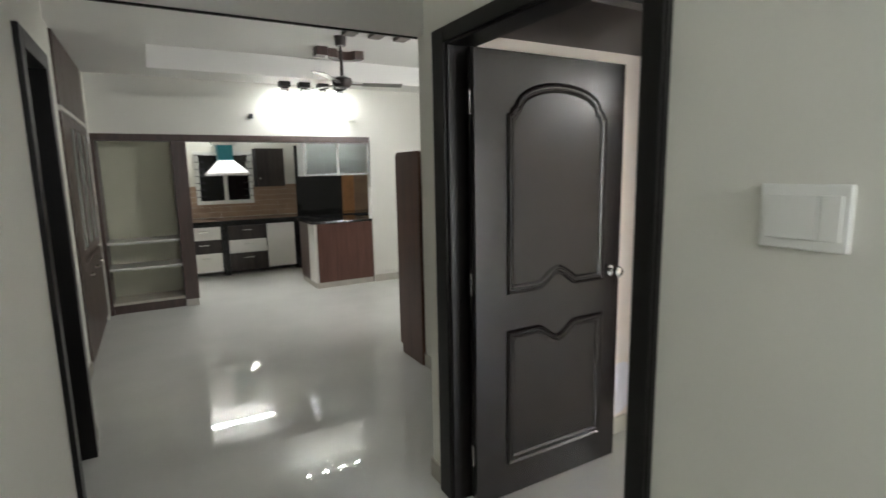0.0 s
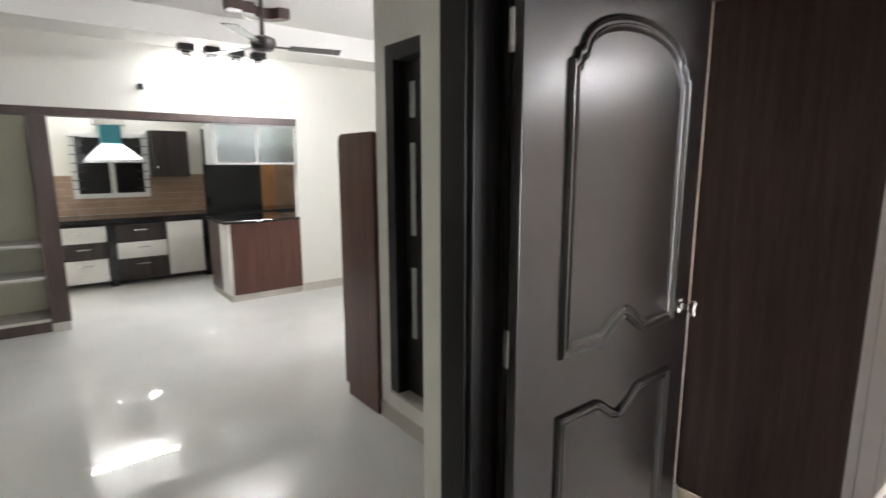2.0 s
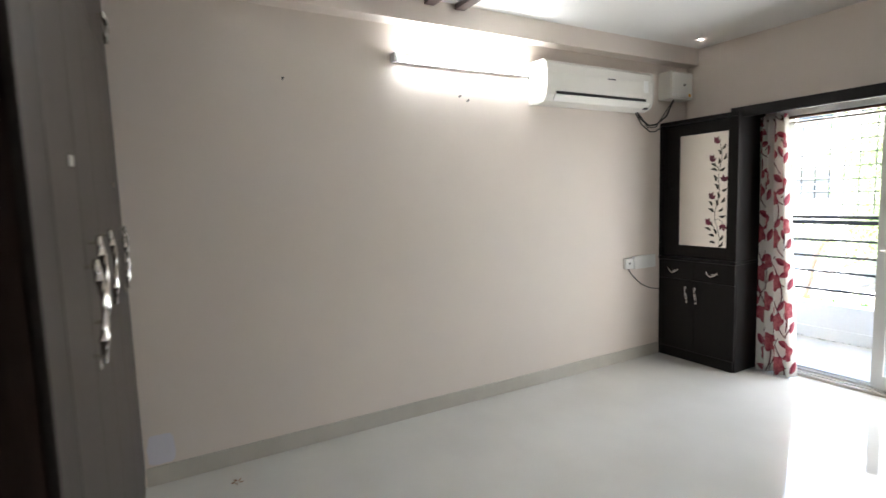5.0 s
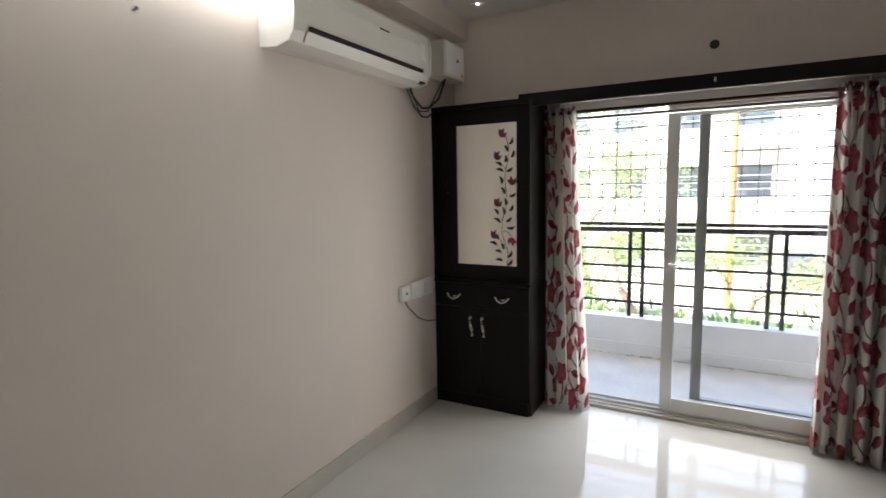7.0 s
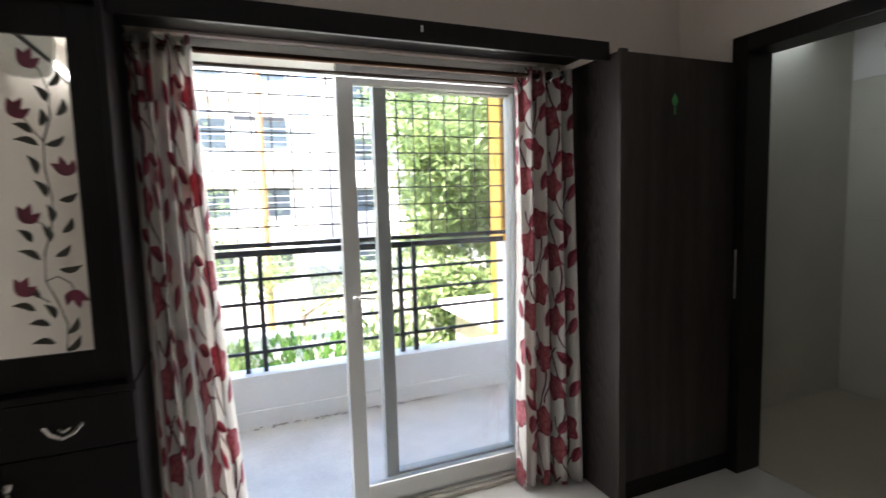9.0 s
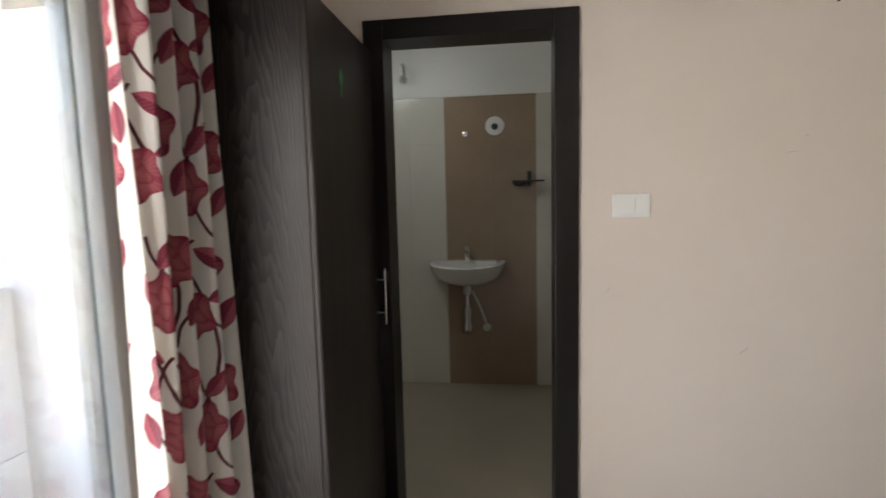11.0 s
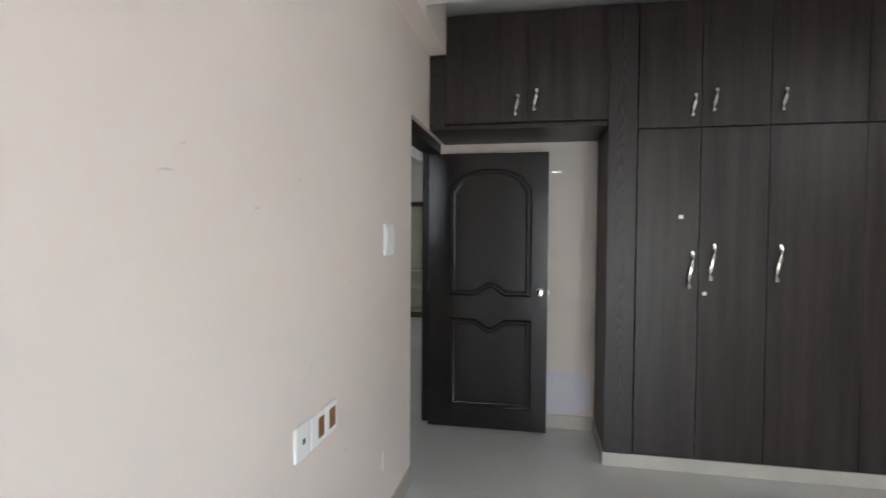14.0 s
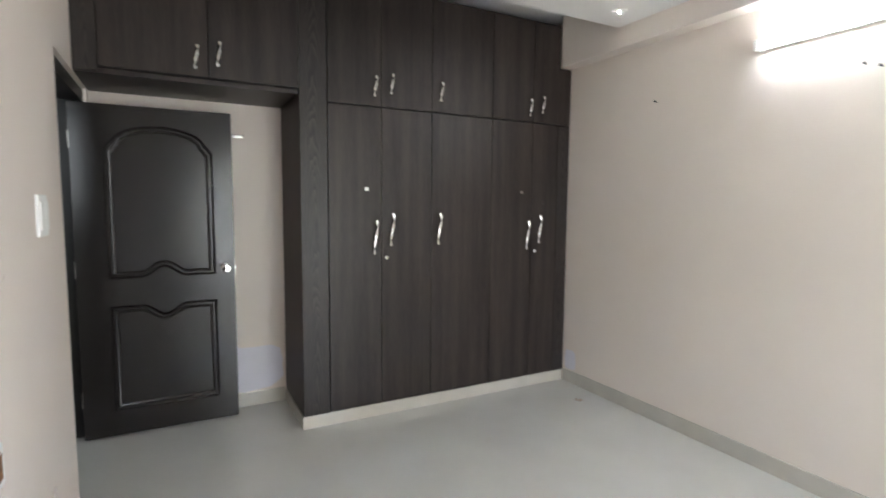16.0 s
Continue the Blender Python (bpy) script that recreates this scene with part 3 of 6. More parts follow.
for px, py, tilt in ((303, 130, 25), (285, 208, 30), (335, 300, -10), (285, 375, 20), (272, 492, 25), (337, 517, 170)):
    x, z = on_mirror(px, py)
    bm = bmesh.new()
    for k, (da, ln) in enumerate(((-34, 0.052), (0, 0.060), (34, 0.052))):
        an = radians(90 + tilt * 1.0 + da)
        dx = 0.5 * 0.055
        petal(bm, x - dx * math.cos(radians(90 + tilt)), z - dx * math.sin(radians(90 + tilt)), an, ln, 0.024, MY + 0.0046 + 0.0004 * k, bend=0.1 if da else 0)
    part("painted_tulip", bm, PRINTR, md, "maroon painted tulip")
for x in (3.124, 2.773):
    a, b = (2.935, XE - 0.006) if x > 2.9 else (2.590, 2.931)
    dr = part("drawer", boxes((a, b, CY - 0.018, CY, 0.70, 0.858), bev=0.002), BLACKW, c)
    bm = bmesh.new()
    tube(bm, [(x - 0.042, CY, 0.775), (x - 0.046, CY + 0.012, 0.785), (x - 0.03, CY + 0.02, 0.765), (x, CY + 0.024, 0.752), (x + 0.03, CY + 0.02, 0.765), (x + 0.046, CY + 0.012, 0.785), (x + 0.042, CY, 0.775)], 0.006, 8)
    tube(bm, [(x - 0.012, CY, 0.772), (x, CY + 0.012, 0.765), (x + 0.012, CY, 0.772)], 0.007, 8)
    part("handle", bm, STEEL, dr, smooth=True)
for a, b, hx in ((2.590, 2.931, 2.905), (2.935, XE - 0.006, 2.990)):
    dr = part("door", boxes((a, b, CY - 0.018, CY, 0.09, 0.695), bev=0.002), BLACKW, c)
    s_handle(dr, hx, 0.51, 0.645, CY, 1, amp=0.008)

# ---------------------------------------------------------------- wardrobe beside the bathroom door
w = thing("narrow_wardrobe", (0.36, -3.75, 0), "narrow black-stained wooden wardrobe beside the bathroom door", "wardrobe")
part("side_panel", boxes((0.705, 0.727, YS + 0.002, -3.575, 0.0, 2.02), bev=0.003), OAK, w)
part("edge_strip", boxes((0.690, 0.733, -3.575, -3.553, 0.0, 2.028), bev=0.006), WOOD, w)
part("carcass", boxes((0.02, 0.704, YS + 0.002, -3.595, 0.0, 2.02), bev=0.002), BLACKW, w)
part("plinth", boxes((0.02, 0.688, -3.594, -3.575, 0.0, 0.085), bev=0.002), BLACKW, w)
dr = part("door", boxes((0.02, 0.688, -3.592, -3.570, 0.09, 2.02), bev=0.002), WOOD, w)
bm = bmesh.new()
box(bm, 0.038, 0.052, -3.538, -3.529, 0.895, 1.135, bev=0.003)
for z in (0.945, 1.085):
    tube(bm, [(0.045, -3.570, z), (0.045, -3.534, z)], 0.005, 8)
part("handle", bm, STEEL, dr)
STICK = material("green_sticker", (0.06, 0.33, 0.10), 0.5, vary=0.2, scale=30)
bm = bmesh.new()
petal(bm, 0.409, 1.80, radians(90), 0.06, 0.035, -3.5695, bend=0.0)
box(bm, 0.405, 0.413, -3.5695, -3.568, 1.765, 1.80)
solid("sticker", bm, STICK, "green leaf-shaped sticker on the wardrobe door", "sticker", base=(0.409, -3.57, 1.765))

# ---------------------------------------------------------------- pelmet, rods and curtains
p = thing("pelmet", (1.65, -3.77, 1.985), "black wooden pelmet board above the balcony door", "pelmet")
part("front_board", boxes((0.735, 2.680, -3.640, -3.618, 1.990, 2.068), bev=0.003), BLACKW, p)
part("top_board", boxes((0.735, 2.680, YS + 0.002, -3.641, 2.046, 2.066), bev=0.002), BLACKW, p)
part("curtain_hook", boxes((1.595, 1.605, -3.617, -3.606, 2.02, 2.045), bev=0.002), STEEL, p)
ROD = material("bronze_rod", (0.10, 0.05, 0.03), 0.3, metal=0.7, vary=0.1)
for y, z, m, lab in ((-3.852, 1.962, ROD, "bronze curtain rod under the pelmet"), (-3.900, 1.925, CHROME, "slim chrome curtain rod behind the curtains")):
    bm = bmesh.new()
    tube(bm, [(0.736, y, z), (2.58, y, z)], 0.011, 12)
    solid("curtain_rod", bm, m, lab, "curtain rod", group="curtain rods", smooth=True)


def curtain_material():
    m = bpy.data.materials.new("floral_curtain_fabric")
    m.use_nodes = True
    nt = m.node_tree
    n, ln = nt.nodes, nt.links
    p = n["Principled BSDF"]
    p.inputs["Roughness"].default_value = 0.75
    p.inputs["Sheen Weight"].default_value = 0.2
    uv = n.new("ShaderNodeUVMap")
    uv.uv_map = "cloth"
    wob = n.new("ShaderNodeTexNoise")
    wob.inputs["Scale"].default_value, wob.inputs["Detail"].default_value = 9.0, 2
    ln.new(uv.outputs["UV"], wob.inputs["Vector"])
    def math_node(op, a, b=None, c=None):
        k = n.new("ShaderNodeMath")
        k.operation = op
        for i, v in enumerate((a, b, c)):
            if v is None:
                continue
            if isinstance(v, (int, float)):
                k.inputs[i].default_value = v
            else:
                ln.new(v, k.inputs[i])
        return k.outputs[0]

    def total(*terms):
        k = terms[0]
        for v in terms[1:]:
            k = math_node("MAXIMUM", k, v)
        return k

    # one repeat of the print: 0.42 wide, 0.64 high, each column dropped by 0.27; edges a little uneven
    sep = n.new("ShaderNodeSeparateXYZ")
    ln.new(uv.outputs["UV"], sep.inputs[0])
    wsep = n.new("ShaderNodeSeparateColor")
    ln.new(wob.outputs["Color"], wsep.inputs[0])
    cu = math_node("MULTIPLY_ADD", wsep.outputs["Red"], 0.020, sep.outputs["X"])
    cv = math_node("MULTIPLY_ADD", wsep.outputs["Green"], 0.020, sep.outputs["Y"])
    drop = math_node("MULTIPLY", math_node("FLOOR", math_node("DIVIDE", cu, 0.42)), 0.27)
    tu = math_node("WRAP", cu, 0.42, 0.0)
    tv = math_node("WRAP", math_node("ADD", cv, drop), 0.64, 0.0)

    def turned(u0, v0, deg):
        ca, sa = math.cos(radians(deg)), math.sin(radians(deg))
        du, dv = math_node("SUBTRACT", tu, u0), math_node("SUBTRACT", tv, v0)
        along = math_node("MULTIPLY_ADD", du, ca, math_node("MULTIPLY", dv, sa))
        across = math_node("MULTIPLY_ADD", dv, ca, math_node("MULTIPLY", du, -sa))
        return along, across

    # blossoms: lobed outline, two whorls of veined petals with darker rims and seams
    flower, inner = None, None
    for u0, v0, deg, size in ((0.10, 0.53, 70, 0.070), (0.31, 0.43, 110, 0.066), (0.12, 0.21, 95, 0.072), (0.32, 0.10, 60, 0.068)):
        fa, fb = turned(u0, v0, deg)
        fb = math_node("MULTIPLY", fb, 1.15)
        ang = math_node("ARCTAN2", fb, fa)
        rad = math_node("SQRT", math_node("MULTIPLY_ADD", fa, fa, math_node("MULTIPLY", fb, fb)))
        lob = math_node("MULTIPLY_ADD", math_node("COSINE", math_node("MULTIPLY", ang, 5.0)), size * 0.13, size)
        ratio = math_node("DIVIDE", rad, lob)
        mask = math_node("LESS_THAN", ratio, 1.0)
        outer = math_node("ABSOLUTE", math_node("SINE", math_node("MULTIPLY_ADD", ang, 2.5, 0.4)))
        heart = math_node("ABSOLUTE", math_node("SINE", math_node("MULTIPLY_ADD", ang, 1.5, 1.1)))
        whorl = math_node("LESS_THAN", ratio, math_node("MULTIPLY_ADD", heart, 0.2, 0.42))
        seam = math_node("ADD", math_node("MULTIPLY", whorl, heart), math_node("MULTIPLY", math_node("SUBTRACT", 1.0, whorl), outer))
        grown = math_node("ADD", math_node("MULTIPLY", whorl, math_node("MULTIPLY", ratio, 1.7)), math_node("MULTIPLY", math_node("SUBTRACT", 1.0, whorl), ratio))
        vein = math_node("MULTIPLY_ADD", math_node("SINE", math_node("MULTIPLY", ang, 34.0)), 0.12, 0.12)
        dark = math_node("MULTIPLY_ADD", math_node("POWER", grown, 6.0), 0.7, math_node("MULTIPLY_ADD", math_node("SUBTRACT", 1.0, math_node("POWER", seam, 0.4)), 0.8, vein))
        dark = math_node("MULTIPLY", mask, math_node("MINIMUM", dark, 1.0))
        flower = mask if flower is None else math_node("MAXIMUM", flower, mask)
        inner = dark if inner is None else math_node("MAXIMUM", inner, dark)
    # leaves: pointed, one half paler, ribbed
    leaf_f, shade_f = None, None
    for u0, v0, deg, half in ((0.21, 0.45, 60, 0.056), (0.05, 0.40, 115, 0.050), (0.20, 0.58, 15, 0.050), (0.365, 0.54, 75, 0.050),
                              (0.27, 0.55, 130, 0.050), (0.365, 0.31, 35, 0.052), (0.25, 0.25, 30, 0.056), (0.05, 0.09, 120, 0.056), (0.37, 0.21, 100, 0.050), (0.23, 0.15, 165, 0.046)):
        la, lb = turned(u0, v0, deg)
        wide = math_node("MULTIPLY", math_node("SUBTRACT", half * half, math_node("MULTIPLY", la, la)), 0.46 / half)
        mask = math_node("LESS_THAN", math_node("ABSOLUTE", lb), wide)
        rib = math_node("ABSOLUTE", math_node("SINE", math_node("MULTIPLY_ADD", la, 240.0, math_node("MULTIPLY", math_node("ABSOLUTE", lb), -260.0))))
        pale = math_node("MULTIPLY", mask, math_node("MULTIPLY_ADD", math_node("GREATER_THAN", lb, 0.001), 0.6, math_node("MULTIPLY", rib, 0.3)))
        leaf_f = mask if leaf_f is None else math_node("MAXIMUM", leaf_f, mask)
        shade_f = pale if shade_f is None else math_node("MAXIMUM", shade_f, pale)
    # winding stems and short side twigs
    stems = []
    for c0, sway, ph in ((0.14, 0.05, 0.3), (0.30, -0.045, 1.4)):
        line = math_node("MULTIPLY_ADD", math_node("SINE", math_node("MULTIPLY_ADD", tv, math.tau / 0.64, ph)), sway, c0)
        stems.append(math_node("LESS_THAN", math_node("ABSOLUTE", math_node("SUBTRACT", tu, line)), 0.0055))
    for u0, v0, deg, half in ((0.16, 0.50, 40, 0.06), (0.09, 0.36, 120, 0.06), (0.27, 0.34, 60, 0.07), (0.33, 0.26, 120, 0.05), (0.18, 0.14, 150, 0.06), (0.25, 0.07, 35, 0.06), (0.31, 0.54, 70, 0.05)):
        la, lb = turned(u0, v0, deg)
        bent = math_node("SUBTRACT", lb, math_node("MULTIPLY", math_node("MULTIPLY", la, la), 3.0))
        stems.append(math_node("MULTIPLY", math_node("LESS_THAN", math_node("ABSOLUTE", bent), 0.0042), math_node("LESS_THAN", math_node("ABSOLUTE", la), half)))
    stem_f = total(*stems)

    def mix(fac, a, b):
        k = n.new("ShaderNodeMix")
        k.data_type = "RGBA"
        for s, v in ((0, fac), (6, a), (7, b)):
            if isinstance(v, (int, float)):
                k.inputs[s].default_value = v
            elif isinstance(v, tuple):
                k.inputs[s].default_value = (*v, 1)
            else:
                ln.new(v, k.inputs[s])
        return k.outputs[2]

    col = mix(stem_f, (0.85, 0.82, 0.78), (0.13, 0.02, 0.035))
    col = mix(leaf_f, col, mix(shade_f, (0.22, 0.012, 0.045), (0.52, 0.12, 0.16)))
    col = mix(flower, col, mix(inner, (0.62, 0.19, 0.21), (0.30, 0.02, 0.06)))
    ln.new(col, p.inputs["Base Color"])
    wv2 = n.new("ShaderNodeTexNoise")
    wv2.inputs["Scale"].default_value = 500
    ln.new(uv.outputs["UV"], wv2.inputs["Vector"])
    b = n.new("ShaderNodeBump")
    b.inputs["Strength"].default_value, b.inputs["Distance"].default_value = 0.2, 0.001
    ln.new(wv2.outputs["Fac"], b.inputs["Height"])
    ln.new(b.outputs["Normal"], p.inputs["Normal"])
    tr = n.new("ShaderNodeBsdfTranslucent")
    ln.new(col, tr.inputs["Color"])
    ms = n.new("ShaderNodeMixShader")
    ms.inputs[0].default_value = 0.48
    ln.new(p.outputs[0], ms.inputs[1])
    ln.new(tr.outputs[0], ms.inputs[2])
    ln.new(ms.outputs[0], n["Material Output"].inputs["Surface"])
    return m


FABRIC = curtain_material()


def curtain(x0, x1, b0, b1, folds, seed, uoff):
    """A gathered curtain: top between x0 and x1, foot between b0 and b1, real pleats, two skins and a hem."""
    r = random.Random(seed)
    ph = [r.uniform(0, 6.28) for _ in range(4)]
    top, foot, N, K = 1.995, 0.010, folds * 12, 26
    me_v, uvs, faces = [], [], []

    def row(k, skin):
        v = k / K
        z = top + (foot - top) * v
        a, b = x0 + (b0 - x0) * v ** 1.5, x1 + (b1 - x1) * v ** 1.5
        out, arc, prev = [], 0.0, None
        for i in range(N + 1):
            u = i / N
            amp = (0.046 + 0.010 * v) * (1 + 0.3 * math.sin(3 * u * 6.28 + ph[0]))
            s = math.sin(folds * math.tau * u + 0.8 * math.sin(2.2 * v + ph[1]) + 0.5 * math.sin(5 * u + ph[2]))
            x = a + (b - a) * u + 0.010 * math.sin(2 * folds * math.tau * u + ph[3]) * v
            y = -3.852 + amp * s + 0.02 * v * math.sin(4 * u + ph[1] + 2 * v) + skin * 0.0025
            p = Vector((x, y, z + (0.008 * math.sin(9 * u + ph[2]) if k == K else 0)))
            if prev is not None:
                arc += math.hypot(p.x - prev.x, p.y - prev.y)
            prev = p
            out.append((p, (arc + uoff, z)))
        return out

    for skin in (0, 1):
        for k in range(K + 1):
            for p, t in row(k, skin):
                me_v.append(p)
                uvs.append(t)
    W, S = N + 1, (N + 1) * (K + 1)
    for k in range(K):
        for i in range(N):
            q = k * W + i
            faces.append((q, q + 1, q + W + 1, q + W))
            faces.append((S + q, S + q + W, S + q + W + 1, S + q + 1))
    for k in range(K):
        for i in (0, N):
            q = k * W + i
            faces.append((q, q + W, S + q + W, S + q))
    for i in range(N):
        faces.append((i, S + i, S + i + 1, i + 1))
        q = K * W + i
        faces.append((q, q + 1, S + q + 1, S + q))
    me = bpy.data.meshes.new("curtain")
    base = Vector(((b0 + b1) / 2, -3.852, 0))
    me.from_pydata([v - base for v in me_v], [], faces)
    lay = me.uv_layers.new(name="cloth")
    for lp in me.loops:
        lay.data[lp.index].uv = uvs[lp.vertex_index]
    for q in me.polygons:
        q.use_smooth = True
    me.materials.append(FABRIC)
    cl = thing("curtain", base, "off-white curtain printed with red flowers, drawn aside", "curtain", group="balcony curtains")
    ob = new("cloth", me)
    ob.parent = cl
    for i in range(folds):
        bm = bmesh.new()
        x = x0 + (x1 - x0) * (i + 0.5) / folds
        lathe(bm, (x - 0.006, -3.852, 1.962), (1, 0, 0), [(0, 0.014), (0, 0.026), (0.006, 0.029), (0.012, 0.026), (0.012, 0.014)], 16)
        part("eyelet", bm, CHROME, cl, smooth=True)


curtain(2.375, 2.578, 2.275, 2.578, 4, 3, 0.0)
curtain(0.79, 1.045, 0.775, 1.06, 4, 8, 3.36)

# ---------------------------------------------------------------- sliding balcony door
sd = thing("window_1", (1.7, -4.03, 0), "white framed sliding glass balcony door slid half open", "sliding door", kind="structure")
FY0, FY1 = -4.10, -3.96
part("outer_frame", boxes((0.90, 0.965, FY0, FY1, 0.0, 2.035), (2.455, 2.50, FY0, FY1, 0.0, 2.035), (0.965, 2.455, FY0, FY1, 1.985, 2.035), bev=0.004), UPVC, sd)
part("bottom_track", boxes((0.965, 2.455, FY0, FY1, 0.0, 0.03), (0.965, 2.455, -3.995, -3.985, 0.03, 0.048), (0.965, 2.455, -4.065, -4.055, 0.03, 0.048), bev=0.002), UPVC, sd, "scuffed white track")


def sash(name, xa, xb, y0, y1, mat, stl, str_, handle=False):
    s = part(name, boxes((xa, xa + str_, y0, y1, 0.05, 1.983), (xb - stl, xb, y0, y1, 0.05, 1.983), (xa + str_, xb - stl, y0, y1, 0.05, 0.135), (xa + str_, xb - stl, y0, y1, 1.905, 1.983), bev=0.003), mat, sd)
    g = part("pane", boxes((xa + str_ - 0.004, xb - stl + 0.004, (y0 + y1) / 2 - 0.003, (y0 + y1) / 2 + 0.003, 0.131, 1.909)), GLASS, s)
    g.visible_shadow = False
    if handle:
        hx = xb - 0.035
        part("handle_plate", boxes((hx - 0.011, hx + 0.011, y1, y1 + 0.008, 0.88, 1.05), bev=0.003), UPVC, s)
        bm = bmesh.new()
        tube(bm, [(hx, y1 + 0.004, 1.005), (hx, y1 + 0.035, 1.005), (hx - 0.02, y1 + 0.042, 1.004), (hx - 0.085, y1 + 0.042, 0.996)], 0.006, 8)
        part("handle_lever", bm, STEEL, s, smooth=True)


sash("inner_sash", 0.967, 1.850, -4.015, -3.968, UPVC, 0.070, 0.042, True)
sash("outer_sash", 0.967, 1.678, -4.090, -4.035, ALUM, 0.060, 0.030)
solid("threshold", boxes((0.90, 2.50, YS - 0.028, YS - 0.002, -0.001, 0.022), bev=0.004), SKIRT, "worn stone threshold under the sliding door", "threshold", kind="structure")
solid("reveal", boxes((0.90, 2.50, YS - 0.2, FY0 - 0.002, -0.01, 0.004)), BFLOOR, "dusty ledge outside the sliding door", "ledge", kind="structure")
# ---------------------------------------------------------------- bedroom fittings


def plate_x(name, x, y0, y1, z0, z1, out, label, mods=(), mat=PLAST, thick=0.012):
    """A switch plate on a wall x, with rocker or socket modules (u0, u1, kind)."""
    s = thing(name, (x, (y0 + y1) / 2, z0), label, "switch", group="switch plates")
    part("plate", boxes((x, x + out * thick, y0, y1, z0, z1), bev=0.004), mat, s)
    for u0, u1, kind in mods:
        a, b = y0 + (y1 - y0) * u0, y0 + (y1 - y0) * u1
        h = (z1 - z0)
        if kind == "rocker":
            part("rocker", boxes((x + out * thick, x + out * (thick + 0.005), a, b, z0 + 0.16 * h, z1 - 0.16 * h), bev=0.002), mat, s)
        elif kind == "hole":
            part("empty_box", boxes((x + out * thick, x + out * (thick + 0.0015), a, b, z0 + 0.18 * h, z1 - 0.18 * h)), BOXB, s, "open brown switch box")
        elif kind == "slot":
            part("socket_hole", boxes((x + out * thick, x + out * (thick + 0.001), a, b, z0 + 0.42 * h, z0 + 0.58 * h)), BLACK, s)
    return s


BOXB = material("brown_back_box", (0.22, 0.10, 0.035), 0.7, vary=0.3, scale=30)
plate_x("switch_plate", 0, -2.612, -2.465, 1.325, 1.418, 1, "white double rocker switch plate on the wall", ((0.08, 0.58, "rocker"), (0.62, 0.92, "rocker")))
plate_x("switch_plate", 0, -0.53, -0.385, 1.335, 1.485, 1, "white square switch plate beside the doorway", ((0.08, 0.47, "rocker"), (0.52, 0.92, "rocker")))
plate_x("switch_plate", 0, -1.425, -1.325, 0.735, 0.842, 1, "white socket plate low on the wall", ((0.42, 0.58, "slot"),))
plate_x("switch_plate", 0, -1.320, -1.215, 0.735, 0.842, 1, "white plate with an open brown box", ((0.48, 0.9, "hole"),))
plate_x("switch_plate", 0, -1.210, -1.110, 0.735, 0.842, 1, "white plate with an open brown box", ((0.30, 0.8, "hole"),))
plate_x("switch_plate", 0, -0.54, -0.48, 0.31, 0.40, 1, "small painted-over socket near the skirting", (), mat=PINK, thick=0.008)
plate_x("switch_plate", XE, -3.215, -3.125, 0.805, 0.895, -1, "white socket plate beside the corner cabinet", ((0.4, 0.6, "slot"),), thick=0.03)
plate_x("switch_plate", XE, -3.50, -3.235, 0.795, 0.905, -1, "long white socket plate beside the corner cabinet", ((0.08, 0.42, "rocker"), (0.5, 0.9, "rocker")), thick=0.03)
plate_x("switch_plate", -0.136, -0.480, -0.318, 1.375, 1.505, -1, "white switch plate on the corridor wall", ((0.08, 0.30, "rocker"), (0.33, 0.9, "rocker")))
bm = bmesh.new()
tube(bm, [(XE - 0.02, -3.16, 0.805), (XE - 0.025, -3.20, 0.75), (XE - 0.02, -3.32, 0.66), (XE - 0.012, -3.44, 0.61), (XE - 0.01, -3.58, 0.585)], 0.004, 6)
solid("socket_cable", bm, BLACK, "thin black cable drooping from the socket", "cable", smooth=True)


def patch(name, axis, plane, out, u0, u1, z0, z1, seed, mat=LILAC):
    """An irregular paint patch lying on a wall."""
    r = random.Random(seed)
    bm = bmesh.new()
    n = 28
    cu, cz = (u0 + u1) / 2, (z0 + z1) / 2
    ring = []
    for i in range(n):
        a = math.tau * i / n
        k = 1 / max(abs(math.cos(a)), abs(math.sin(a))) ** 0.75
        k *= r.uniform(0.93, 1.03)
        u, z = cu + (u1 - u0) / 2 * math.cos(a) * k, max(z0, min(z1 + 0.02, cz + (z1 - z0) / 2 * math.sin(a) * k))
        ring.append(bm.verts.new((plane + out * 0.0012, u, z) if axis == "x" else (u, plane + out * 0.0012, z)))
    bm.faces.new(ring)
    return solid(name, bm, mat, "pale lilac touch-up paint patch on the wall", "paint patch", kind="structure")


patch("paint_patch_1", "x", 0, 1, -1.25, -0.87, 0.102, 0.36, 1)
patch("paint_patch_2", "x", XE, -1, 0.30, 0.43, 0.102, 0.27, 2)
patch("paint_patch_3", "y", YN, -1, 0.40, 1.12, 0.102, 0.44, 3)
MARK = material("grey_wall_scuff", (0.62, 0.54, 0.48), 0.7, vary=0.1)
for y, z, ln, a in ((-2.62, 1.03, 0.03, 0.9), (-1.95, 1.56, 0.05, 0.1), (-1.38, 1.60, 0.02, 0.3), (-1.62, 1.50, 0.03, 0.0), (-2.1, 0.78, 0.06, 0.7), (-1.3, 1.0, 0.04, 1.2), (-0.95, 1.25, 0.03, 0.6), (-1.9, 1.62, 0.02, 0.4), (-1.0, 0.6, 0.05, 0.2)):
    bm = bmesh.new()
    tube(bm, [(0.0006, y - ln * math.cos(a) / 2, z - ln * math.sin(a) / 2), (0.0006, y, z + 0.003), (0.0006, y + ln * math.cos(a) / 2, z + ln * math.sin(a) / 2)], [0.0008, 0.0022, 0.0008], 6, flat=0.5, up=(1, 0, 0))
    solid("wall_scuff", bm, MARK, "small grey scuff on the painted wall", "scuff", kind="structure")
